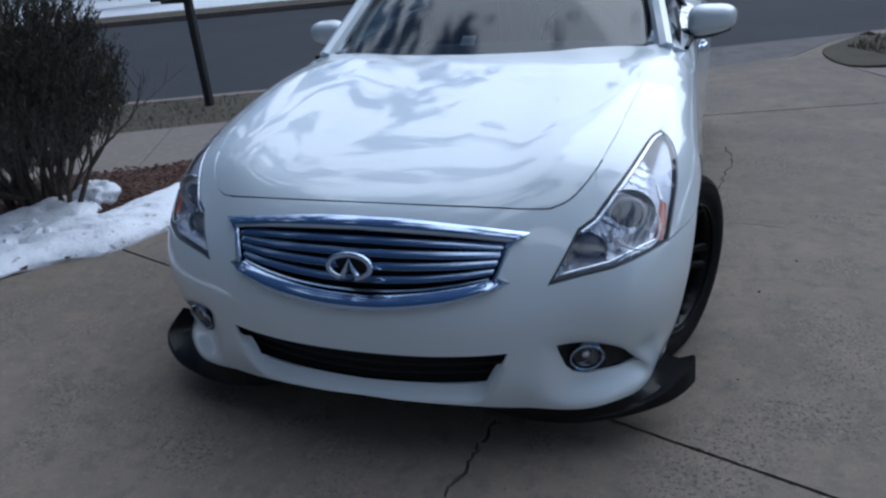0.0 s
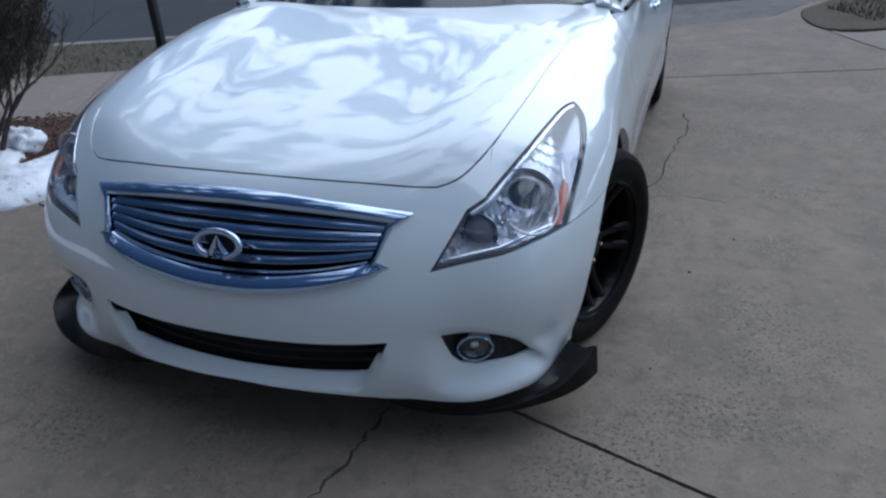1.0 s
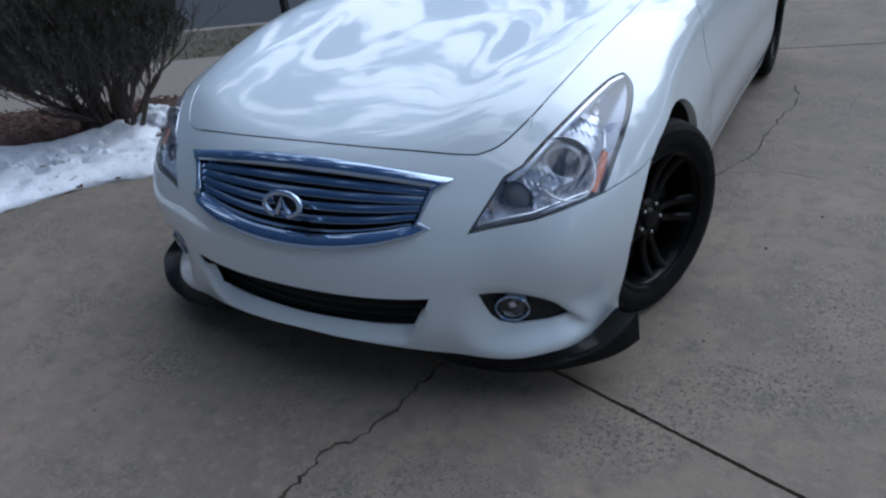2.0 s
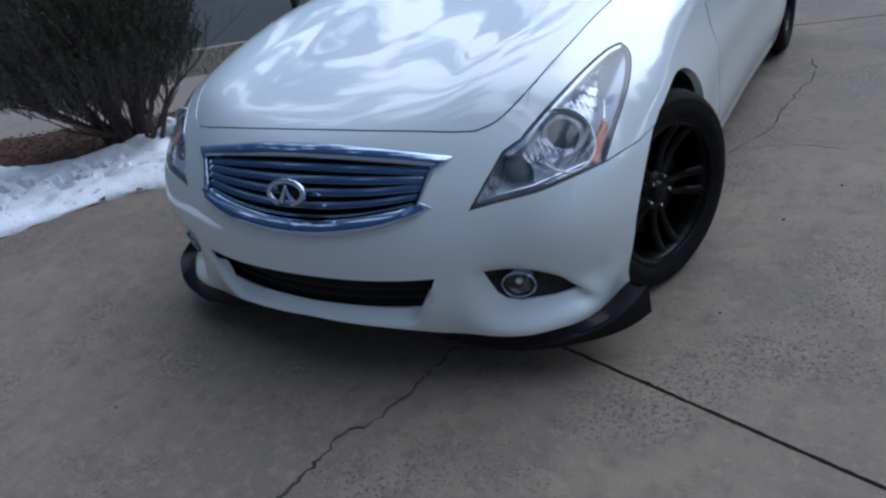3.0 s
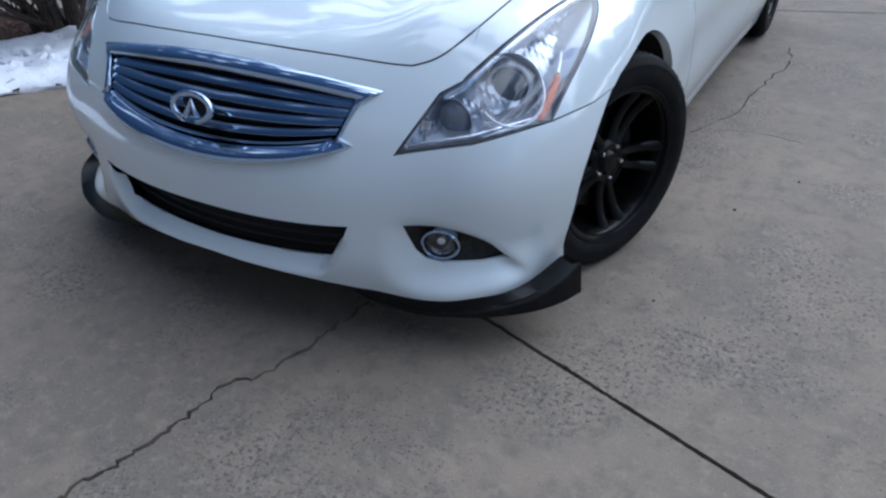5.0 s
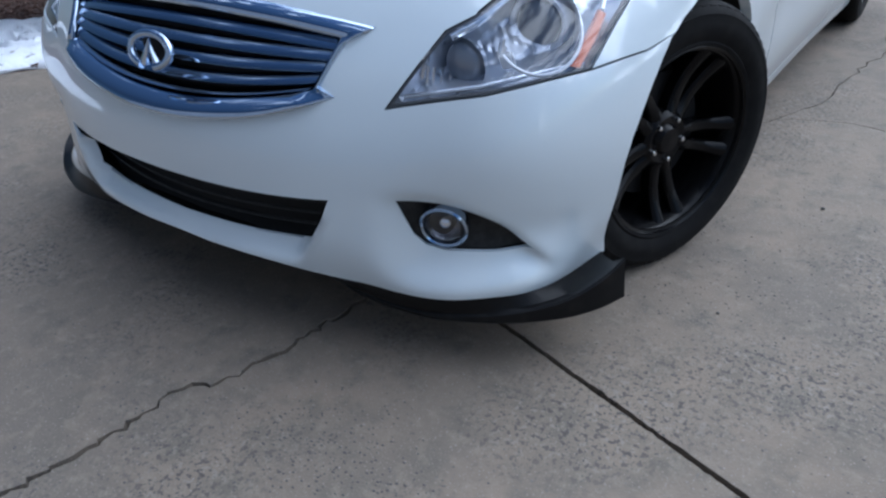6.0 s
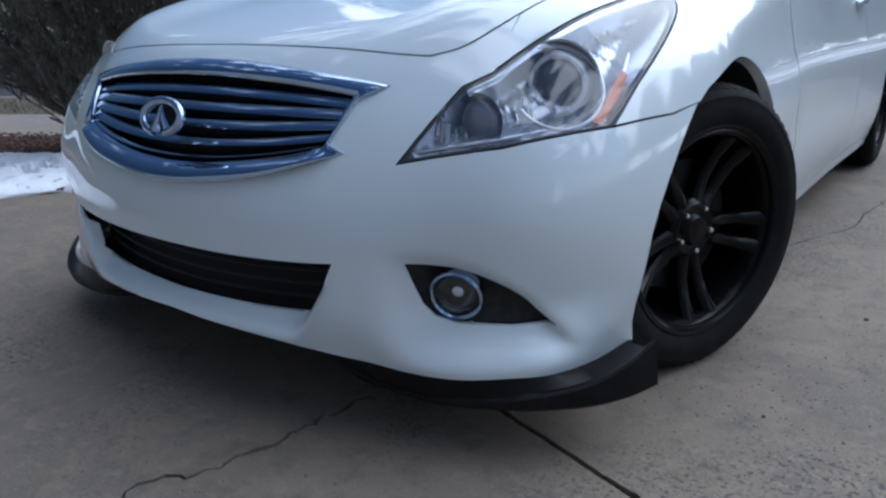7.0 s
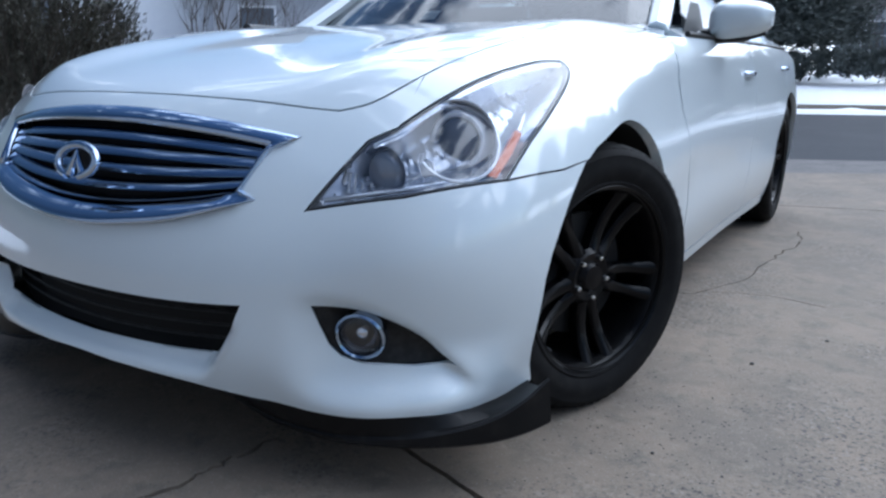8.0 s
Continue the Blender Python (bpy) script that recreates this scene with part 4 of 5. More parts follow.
for s in (1, -1):
    fix = (lambda g: g) if s > 0 else flip
    mx = Matrix.Diagonal((s, 1, 1, 1))
    lamp = part("headlight", fix(bowl_geo), M_LAMPIN, car, "clear headlight with projector lens and amber reflector")
    lens = part("lens_cover", fix(lens_geo), M_CLEAR, lamp)
    lens.visible_shadow = False
    part("seal", fix(seal_geo), M_SEAL, lamp)

    def at(x, y, z, yaw, pitch):
        return Matrix.Translation((s * x, y, z)) @ pose(0, 0, 0, 0, 0, -90 + s * yaw) @ pose(0, 0, 0, 0, pitch, 0)

    m = at(.729, .392, .690, 9, 2)
    part("projector_shroud", lathe([(.080, .012), (.076, .010), (.074, -.004), (.068, -.016), (.062, -.018), (.059, -.004), (.057, .006)], 48), M_LAMPRING, lamp, "bright silver shroud").matrix_basis = m
    part("projector_ring", lathe([(.058, .004), (.057, .012), (.054, .016), (.047, .014), (.044, .006)], 48), M_LAMPRING, lamp, "satin silver ring").matrix_basis = m
    part("projector_lens", lathe([(.0445, .004), (.041, .014), (.033, .022), (.018, .028), (.0005, .030)], 40), M_LENSDARK, lamp, "dark glass projector lens").matrix_basis = m
    ring = [Vector((.751, .342, .690)) + rim_u * .080 * math.cos(a) + rim_v * .086 * math.sin(a) for a in np.linspace(radians(-150), radians(110), 40)]
    part("bowl_rim", tube([(s * p.x, p.y, p.z) for p in ring], .0034, 8), M_LAMPRING, lamp, "thin silver rim round the bowl")
    m2 = at(.638, .274, .634, 2, 2)
    part("high_beam_reflector", lathe([(.052, .018), (.047, .010), (.043, -.006), (.040, -.002)], 40), M_REFLECT, lamp).matrix_basis = m2
    part("high_beam_glass", lathe([(.042, -.002), (.038, .012), (.028, .020), (.014, .024), (.0005, .025)], 36), M_HIGH, lamp, "grey round lamp glass").matrix_basis = m2
    part("marker_lamp", box(-.006, -.014, -.015, .006, .014, .015, .004), M_LAMPRING, lamp, "small pale square lamp").matrix_basis = at(.716, .293, .643, 6, 2) @ pose(0, 0, 0, 18, 0, 0)
    inner = [(.831, .437, .712), (.829, .384, .668), (.823, .338, .634)]
    outer = [(.841, .442, .705), (.843, .395, .668), (.836, .350, .629)]
    vs, fs = [], []
    for p, q in zip(inner, outer):
        for k in (.006, .016):
            vs += [(s * (c[0] - k), c[1] + k, c[2] - .2 * k) for c in ((p, q) if k < .01 else (q, p))]
    for i in range(2):
        for j in range(4):
            a, b = i * 4 + j, i * 4 + (j + 1) % 4
            fs.append((a, b, b + 4, a + 4) if s > 0 else (a, a + 4, b + 4, b))
    fs += [(0, 1, 2, 3), (8, 9, 10, 11)]
    part("amber_reflector", (vs, fs), M_AMBER, lamp, "amber side reflector")
    # bright trims along the upper edge and the lower edge
    tp = [tuple(p) for p in from_flat(shrink(lamp_uv, .017), .010)[1:len(trim_top) + 1]]
    part("upper_trim", tube([(s * p[0], p[1], p[2]) for p in tp], .0065, 8), M_REFLECT, lamp)
    lp = [tuple(p) for p in from_flat(shrink(lamp_uv, .016), .014)]
    part("lower_trim", tube([(s * p[0], p[1], p[2]) for p in (lp[-2], lp[-1], lp[0])], .0045, 8), M_REFLECT, lamp)
    div = [(.785, .60, .775), (.80, .52, .742), (.818, .455, .715)]
    part("divider", tube([(s * x, y + .012, z - .01) for x, y, z in div], .004, 8), M_LAMPRING, lamp)
    # short upright flutes round the inner lamp
    for k in range(16):
        a = radians(150 + 14 * k) if k < 9 else radians(-40 + 12 * (k - 9))
        c = Vector((.638 + .060 * math.cos(a) * .95, .262 + .052 * math.cos(a), .634 + .055 * math.sin(a) * .75))
        h = .012 + .006 * (k % 3)
        part("flute", tube([(s * c.x, c.y + .004, c.z - h), (s * (c.x + .003), c.y + .008, c.z + h)], .0032, 5), M_REFLECT, lamp)

# splitter lips under both corners
low_edge = spline([(.36, .13, .14), (.463, .118, .13), (.602, .130, .125), (.688, .16, .125), (.774, .205, .125), (.864, .272, .129), (.918, .33, .138), (.95, .385, .148)], 6)
top_edge = spline([(.36, .07, .20), (.45, .09, .187), (.56, .115, .18), (.66, .148, .177), (.75, .208, .173), (.81, .293, .166), (.84, .385, .156), (.862, .475, .168)], 6)
rise = spline([(.008, 0, 0), (.008, 0, 0), (.01, 0, 0), (.014, 0, 0), (.022, 0, 0), (.040, 0, 0), (.064, 0, 0), (.092, 0, 0)], 6)
low_edge_r = spline([(.36, .12, .14), (.45, .10, .13), (.60, .10, .122), (.70, .125, .124), (.80, .165, .13), (.885, .225, .14), (.93, .285, .152), (.918, .37, .185)], 6)



def splitter(low_edge, turn_up=1.0):
    """A lip that follows the bumper's lower corner and turns up at its outer end."""
    lv, lf = [], []
    for a, b, r in zip(low_edge, top_edge, rise):
        a = np.array(a)
        up = a + (-.010, .002, r[0] * turn_up)
        inner = np.array(b) + (0, 0, .006)
        lv += [tuple(inner), tuple((inner + up) / 2 + (0, 0, -.012)), tuple(up), tuple(up + (.004, -.003, -.004)), tuple(a), tuple(a + (-.006, .006, -.008)), (b[0] - .06, b[1] + .08, a[2] - .004), (b[0] - .06, b[1] + .08, inner[2])]
    for i in range(len(low_edge) - 1):
        for j in range(8):
            p, q = i * 8 + j, i * 8 + (j + 1) % 8
            lf.append((p, q, q + 8, p + 8))
    lf += [tuple(range(8))[::-1], tuple(range(len(lv) - 8, len(lv)))]
    return lv, lf


part("front_splitter", splitter(low_edge), M_LIP, car, "black plastic corner splitter")
part("front_splitter", flip(splitter(low_edge_r, .5)), M_LIP, car, "black plastic corner splitter, bent a little outwards")
# flat undertray behind the bumper
part("undertray", grid(13, 5, lambda u, v: ((u - .5) * (1.1 + .5 * v), .05 + .25 * (2 * u - 1) ** 2 * (1 - v) + v * .6, .195 - .02 * v)), M_INNER, car)


# sides behind the front wheels
def side_panel(name, outline, holes=(), material=None, step=.035):
    geo = chart_mesh(shrink(np.array(outline, float), GAP), list(holes), step, put_side, .02)
    return [part(name, g, material or M_PAINT, car) for g in (geo, flip(geo))]


def yz_arc(a0, a1, n, y=REAR_Y):
    return [(y + ARCH_R * math.cos(radians(a0 + (a1 - a0) * k / n)), ARCH_Z + ARCH_R * math.sin(radians(a0 + (a1 - a0) * k / n))) for k in range(n + 1)]


front_edge = [(p[1], p[2]) for p in DOOR_EDGE]
front_doors = side_panel("front_door", front_edge[::-1] + [(1.45, .928), (2.52, .935), (2.57, .75), (2.55, .45), (2.5, .215)])
rear_doors = side_panel("rear_door", [(2.5, .215), (3.1, .215), (3.13, .4), (3.26, .62), (3.36, .74), (3.42, .94), (2.52, .935), (2.57, .75), (2.55, .45)])
side_panel("rear_quarter", [(3.1, .2), *yz_arc(201, 0, 20), (3.92, .22), (4.2, .25), (4.2, .93), (3.42, .94), (3.36, .74), (3.26, .62), (3.13, .4)])
side_panel("sill", [(1.17, .165), (3.14, .165), (3.14, .214), (1.19, .214)])
for doors, ys in ((front_doors, (2.36, 2.52)), (rear_doors, (3.22, 3.36))):
    for door, s in zip(doors, (1, -1)):
        z = .812 if ys[0] < 3 else .835
        x = float(put_side(np.array([(ys[0], z)]), 0)[0][0])
        pts = [(s * (x - .002), ys[0], z), (s * (x + .014), ys[0] + .02, z), (s * (x + .018), (ys[0] + ys[1]) / 2, z + .002), (s * (x + .016), ys[1] - .02, z), (s * x, ys[1], z)]
        part("door_handle", tube([tuple(p) for p in spline(pts, 4)], .011, 8), M_CHROME_SKY, door, "chrome door handle")
# belt mouldings
for s in (1, -1):
    pts = [(s * (float(put_side(np.array([(y, .92)]), 0)[0][0]) - .012), y, .938) for y in np.linspace(1.62, 3.5, 12)]
    part("belt_moulding", tube(pts, .010, 6), M_BLACK, car)


def rear_put(uv, inset):
    d = np.stack([np.sin(uv[:, 0]), np.cos(uv[:, 0]), np.zeros(len(uv))], 1)
    o = np.stack([np.zeros(len(uv)), np.full(len(uv), 3.6), uv[:, 1]], 1)
    return solve_ray(o, d, inset=inset)


part("rear_bumper", chart_mesh([(-1.02, .25), (1.02, .25), (1.02, .62), (-1.02, .62)], [], .06, rear_put, .02), M_PAINT, car)
part("tail_panel", chart_mesh([(-1.02, .625), (1.02, .625), (1.02, .9), (-1.02, .9)], [], .06, rear_put, .02), M_PAINT, car)
for s in (1, -1):
    part("tail_light", chart_mesh([(s * .55, .72), (s * 1.0, .74), (s * 1.0, .86), (s * .6, .85)], [], .05, lambda uv, i: rear_put(uv, -.006), .0), M_TAIL, car, "red tail light")
part("trunk_lid", chart_mesh([(-.74, 3.8), (.74, 3.8), (.70, 4.30), (0, 4.38), (-.70, 4.30)], [], .06, put_top, .02), M_PAINT, car)
shoulder = [(.70, 1.60), (.86, 1.60), (.90, 2.4), (.92, 3.3), (.90, 3.9), (.84, 4.2), (.72, 4.3), (.74, 3.79), (.72, 2.4)]
sh_geo = chart_mesh(np.array(shoulder), [], .06, put_top, .02)
part("shoulder", sh_geo, M_PAINT, car)
part("shoulder", flip(sh_geo), M_PAINT, car)


# greenhouse
def shield(u, v):
    s = 2 * u - 1
    x = s * (.715 - .14 * v)
    y = 1.42 + .22 * abs(s) ** 2.2 + v * (.90 - .08 * s * s)
    z = .968 - .012 * s * s + v * .44 - .02 * s * s * v + .05 * math.sin(math.pi * v)
    return (x, y, z)


wind = part("windscreen", grid(25, 11, shield), M_CLEARG, car)
wind.visible_shadow = False
part("cowl_panel", grid(25, 4, lambda u, v: (lambda s, c: ((1 - v) * s * .735 + v * c[0], (1 - v) * (1.372 + .205 * abs(s) ** 2.1) + v * (c[1] + .01), (1 - v) * (.963 - .018 * s * s) + v * (c[2] - .004)))(2 * u - 1, shield(u, 0))), M_BLACK, car)
for x0, x1 in ((-.62, -.02), (-.02, .58)):
    pts = [tuple(np.array(shield(.5 + x / 1.43, .0)) + (0, -.02, -.004)) for x in np.linspace(x0, x1, 9)]
    part("wiper", tube(pts, .006, 6), M_BLACK, car)
stick = part("inspection_sticker", grid(2, 2, lambda u, v: tuple(np.array(shield(.445 + .045 * u, .055 + .055 * v)) + (0, .006, -.003))), M_STICK, car, "small pale inspection sticker")
for k in range(4):
    part("print_bar", grid(2, 2, lambda u, v: tuple(np.array(shield(.449 + .010 * k + .006 * u, .068 + .028 * v)) + (0, .004, -.0015))), M_LAMPGREY, stick)


def roof(u, v):
    s = 2 * u - 1
    a = shield(u, 1.0)
    b = (s * .53, 3.2 - .06 * s * s, 1.40 - .02 * s * s)
    return (a[0] * (1 - v) + b[0] * v, a[1] * (1 - v) + b[1] * v, a[2] * (1 - v) + b[2] * v + .05 * math.sin(math.pi * v))


part("roof", grid(15, 9, roof), M_PAINT, car)


def back_glass(u, v):
    s = 2 * u - 1
    a, b = roof(u, 1.0), (s * .66, 3.86 - .08 * s * s, 1.0)
    return tuple(a[i] * (1 - v) + b[i] * v for i in range(3))


part("rear_window", grid(13, 6, back_glass), M_CLEARG, car)
for s in (1, -1):
    def side_glass(u, v, s=s):
        top = roof(1.0 if s > 0 else 0.0, u)
        base = (s * (.825 + .03 * u), 1.68 + 1.95 * u, .945)
        return tuple(base[i] * (1 - v) + top[i] * v for i in range(3))
    part("side_window", grid(13, 5, side_glass), M_CLEARG, car)
    part("door_pillar", tube([side_glass(.47, 0), side_glass(.47, 1)], .022, 6), M_BLACK, car)
    pil = spline([(s * .775, 1.56, .945), (s * .72, 1.82, 1.10), (s * .655, 2.07, 1.27), (s * .59, 2.28, 1.40), (s * .56, 2.7, 1.44), (s * .54, 3.2, 1.39), (s * .62, 3.5, 1.2), (s * .72, 3.85, .99)], 5)
    part("roof_pillar", tube([tuple(p) for p in pil], .036, 8), M_PAINT, car)
    # wing mirror
    ctr = Vector((s * .955, 1.98, 1.0))
    bm = bmesh.new()
    bmesh.ops.create_uvsphere(bm, u_segments=28, v_segments=18, radius=1)
    for v in bm.verts:
        c = v.co
        sx = math.copysign(abs(c.x) ** .62, c.x)
        sz = math.copysign(abs(c.z) ** .68, c.z)
        sy = c.y * (1 if c.y < 0 else .35)
        v.co = Vector((ctr.x + s * .105 * sx, ctr.y + .085 * sy + .02 * sx, ctr.z + (.066 - .012 * sx) * sz + .006 * sx))
    mirror = part("wing_mirror", bm, M_PAINT, car, "white wing mirror housing")
    part("mirror_base", join(tube([(s * .82, 1.93, .940), (s * .88, 1.95, .944), (s * .96, 1.97, .944), (s * 1.035, 1.99, .956)], [.03, .028, .022, .010], 8)), M_BLACK, mirror)
    part("mirror_glass", grid(2, 2, lambda u, v: (ctr.x + s * (u - .5) * .17, ctr.y + .034, ctr.z + (v - .5) * .095)), M_REFLECT, mirror)
    part("quarter_trim", ([(s * .832, 1.66, .944), (s * .832, 1.99, .944), (s * .80, 1.99, 1.06), (s * .79, 1.9, 1.06)], [(0, 1, 2, 3)]), M_BLACK, car)

# cabin
part("dashboard", grid(17, 8, lambda u, v: ((u - .5) * 1.36, 1.62 + .34 * v, .935 + .02 * math.sin(v * 3.1) - .16 * max(0, v - .6) - .02 * (2 * u - 1) ** 2)), M_CABIN, car)
part("cabin_floor", box(-.78, 1.7, .3, .78, 3.7, .42), M_CABIN, car)
for x, y in ((.37, 2.35), (-.37, 2.35), (.37, 3.2), (-.37, 3.2)):
    seat = part("seat", box(x - .25, y - .25, .42, x + .25, y + .28, .62, .05), M_CABIN, car)
    part("seat_back", box(x - .24, y + .2, .6, x + .24, y + .36, 1.13, .06), M_CABIN, seat)
    part("headrest", box(x - .13, y + .24, 1.15, x + .13, y + .33, 1.30, .04), M_CABIN, seat)
steer = [(.37 + .18 * math.cos(a), 1.98 + .07 * math.sin(a), .93 + .165 * math.sin(a)) for a in np.linspace(0, 2 * math.pi, 33)]
part("steering_wheel", tube(steer, .014, 8), M_CABIN, car)


# wheels
def spoke(a, off):
    """One arm of a paired spoke at angle a: broad at the hub, slim in the middle, broad again at the rim."""
    pts, n = [], 8
    for k in range(n):
        t = k / (n - 1)
        r, o = .05 + t * .170, off * (.014 + .022 * t ** .8)
        pts.append((.054 + .030 * t ** 1.5 - .016 * math.sin(math.pi * t), r * math.cos(a) - o * math.sin(a), r * math.sin(a) + o * math.cos(a)))
    vs, fs = [], []
    for i, p in enumerate(pts):
        p = Vector(p)
        d = (Vector(pts[min(i + 1, n - 1)]) - Vector(pts[max(i - 1, 0)])).normalized()
        side = d.cross(Vector((1, 0, 0))).normalized()
        w = .021 - .006 * math.sin(math.pi * i / (n - 1))
        for sx, sy in ((-.034, -.8), (-.004, -1), (.003, -.7), (.006, 0), (.003, .7), (-.004, 1), (-.034, .8)):
            vs.append(p + side * w * sy + Vector((sx, 0, 0)))
    for i in range(n - 1):
        for j in range(7):
            q, b = i * 7 + j, i * 7 + (j + 1) % 7
            fs.append((q, b, b + 7, q + 7))
    return vs, fs


def wheel(place, turn, spin):
    tyre_prof = [(.226, .092), (.232, .103), (.240, .106), (.244, .103), (.262, .1125), (.284, .113), (.300, .108), (.304, .1085), (.308, .106), (.318, .099), (.326, .088), (.3295, .074), (.3305, .052), (.3245, .050), (.3245, .044), (.331, .042), (.331, .012), (.3245, .010), (.3245, -.010), (.331, -.012), (.331, -.042), (.3245, -.044), (.3245, -.050), (.3305, -.052), (.3295, -.074), (.318, -.099), (.30, -.108), (.26, -.112), (.226, -.092)]
    w = part("wheel", lathe(tyre_prof, 72), M_RUBBER, car, "black tyre on a gloss black alloy wheel")
    bv, bf = [], []
    for k in range(66):
        a = 2 * math.pi * k / 66
        for side in (1, -1):
            n = len(bv)
            for da, r, o in ((-.03, .3205, .098), (.02, .3205, .098), (.03, .3325, .060), (-.02, .3325, .060), (-.03, .312, .098), (.02, .312, .098), (.03, .322, .060), (-.02, .322, .060)):
                bv.append((o * side, r * math.cos(a + da), r * math.sin(a + da)))
            bf += [tuple(n + i for i in f) for f in ((0, 1, 2, 3), (0, 4, 5, 1), (1, 5, 6, 2), (2, 6, 7, 3), (3, 7, 4, 0))]
    tagged(part("tread_blocks", (bv, bf), M_RUBBER, w, flat=True), kind="stuff")
    rim = part("rim", lathe([(.226, .100), (.232, .104), (.236, .101), (.232, .094), (.222, .092), (.214, .080), (.209, .03), (.202, -.09)], 64), M_RIM, w)
    for k in range(5):
        for off in (-1, 1):
            part("spoke", spoke(2 * math.pi * k / 5 + spin, off), M_RIM, rim)
    part("hub", lathe([(.075, .02), (.072, .050), (.060, .060), (.040, .056), (.036, .062), (.030, .068), (.0005, .070)], 32), M_RIM, rim)
    for k in range(5):
        a = 2 * math.pi * k / 5 + spin
        part("wheel_nut", lathe([(.0075, .050), (.0075, .064), (.005, .068), (.0005, .069)], 8, (0, .052 * math.cos(a), .052 * math.sin(a))), M_NUT, rim)
    part("brake_disc", lathe([(.155, .0), (.155, .012), (.075, .014), (.07, .03)], 48), M_DISC, w)
    w.matrix_basis = pose(*place, 0, 0, turn)
    return w


STEER = -22
for x, y, a, spin in ((.815, .825, STEER, -.2), (-.815, .825, STEER + 180, .1), (.86, REAR_Y, 0, .2), (-.86, REAR_Y, 180, .6)):
    wheel((x, y, .33), a, spin)
for s in (1, -1):
    for y, xm in ((ARCH_Y, .50), (REAR_Y, .52)):
        ring = [(y + (ARCH_R - .002) * math.cos(math.pi * (1.12 * u - .06)), ARCH_Z + (ARCH_R - .002) * math.sin(math.pi * (1.12 * u - .06))) for u in np.linspace(0, 1, 31)]
        rim_x = put_side(np.array(ring), .022)[:, 0]
        lin = join(([(s * xm, a, b) for a, b in ring] + [(s * x, a, b) for x, (a, b) in zip(rim_x, ring)], [(k, k + 1, k + 32, k + 31) for k in range(30)]))
        part("wheel_arch_liner", lin, M_INNER, car)
part("floor_pan", box(-.78, .9, .19, .78, 4.2, .24), M_INNER, car)


# ---------------------------------------------------------------- planting and street
def branch(verts, faces, p, d, length, radius, depth, rnd, tips, up=.25, kids=3):
    """A bending limb that forks; its twig ends go to tips."""
    pts, rads = [Vector(p)], [radius]
    d = Vector(d).normalized()
    n = 4
    for k in range(n):
        d = (d + Vector((rnd.uniform(-.16, .16), rnd.uniform(-.16, .16), rnd.uniform(-.05, .05) + up * .25))).normalized()
        pts.append(pts[-1] + d * length / n)
        rads.append(radius * (1 - .55 * (k + 1) / n))
    v, f = tube(pts, rads, 5 if depth > 1 else 3)
    b = len(verts)
    verts += v
    faces += [tuple(i + b for i in q) for q in f]
    if depth == 0:
        tips.append((pts[-1], d))
        return
    if depth == 1:
        tips.append((pts[2], d))
    for k in range(kids):
        a = rnd.uniform(0, 6.28)
        e = (d + Vector((math.cos(a), math.sin(a), rnd.uniform(-.2, .45))) * rnd.uniform(.5, .85)).normalized()
        branch(verts, faces, pts[rnd.randint(2, n)], e, length * rnd.uniform(.55, .8), rads[-1] * 1.05, depth - 1, rnd, tips, up, kids)


def leaf_cloud(centres, spread, count, size, rnd, upward=.8):
    """Many small narrow leaves round the centres: (verts, faces)."""
    vs, fs = [], []
    for c, d in centres:
        for _ in range(count):
            p = Vector(c) + Vector((rnd.gauss(0, spread), rnd.gauss(0, spread), rnd.gauss(0, spread)))
            way = (Vector(d) * .6 + Vector((rnd.uniform(-1, 1), rnd.uniform(-1, 1), rnd.uniform(-.3, 1) * upward))).normalized()
            side = way.cross(Vector((rnd.uniform(-1, 1), rnd.uniform(-1, 1), rnd.uniform(-1, 1)))).normalized()
            ln, wd = size * rnd.uniform(.6, 1.5), size * rnd.uniform(.18, .32)
            n = len(vs)
            vs += [p, p + way * ln * .5 + side * wd, p + way * ln, p + way * ln * .5 - side * wd]
            fs.append((n, n + 1, n + 2, n + 3))
    return vs, fs


rnd = random.Random(21)
shrub = thing("shrub", "dense dark feathery evergreen shrub with bare fanning stems, standing in snow", "shrub")
CROWN = Vector((-3.11, 1.70, 0))
sv, sf, tips = [], [], []
for bx, by, r in ((-3.04, 1.68, .034), (-2.80, 1.68, .022), (-3.27, 1.72, .032), (-3.0, 1.80, .026), (-3.18, 1.85, .028), (-3.12, 1.64, .024), (-2.9, 1.76, .022)):
    for k in range(3):
        lean = Vector(((bx - CROWN.x) * .8 + rnd.uniform(-.5, .5), (by - CROWN.y) * .8 + rnd.uniform(-.5, .5), 1.0))
        branch(sv, sf, (bx + rnd.uniform(-.03, .03), by + rnd.uniform(-.03, .03), -.02), lean, rnd.uniform(.38, .55), r * rnd.uniform(.6, 1), 3, rnd, tips)
for k in range(9):
    a = radians(165 + 14 * k)
    branch(sv, sf, (-3.1 + .08 * math.cos(a), 1.72 + .08 * math.sin(a), .1), (math.cos(a), math.sin(a), .42), .42, .014, 2, rnd, tips)
part("stem_work", (sv, sf), M_TWIG, shrub)


def in_crown(p):
    """The crown fans out from the stems and closes in a rounded top."""
    x, y, z = p
    wob = .09 * noise.noise((x * 2.6, y * 2.6, z * 2.6)) + .06 * noise.noise((x * 8, y * 8, z * 8))
    low = .22 + (z - .28) * 1.75
    high = .78 * math.sqrt(max(0, 1 - (max(0, z - .86) / .52) ** 2))
    return z > .3 and math.hypot(x - CROWN.x, y - CROWN.y) < min(low, high * .95, .74) + wob


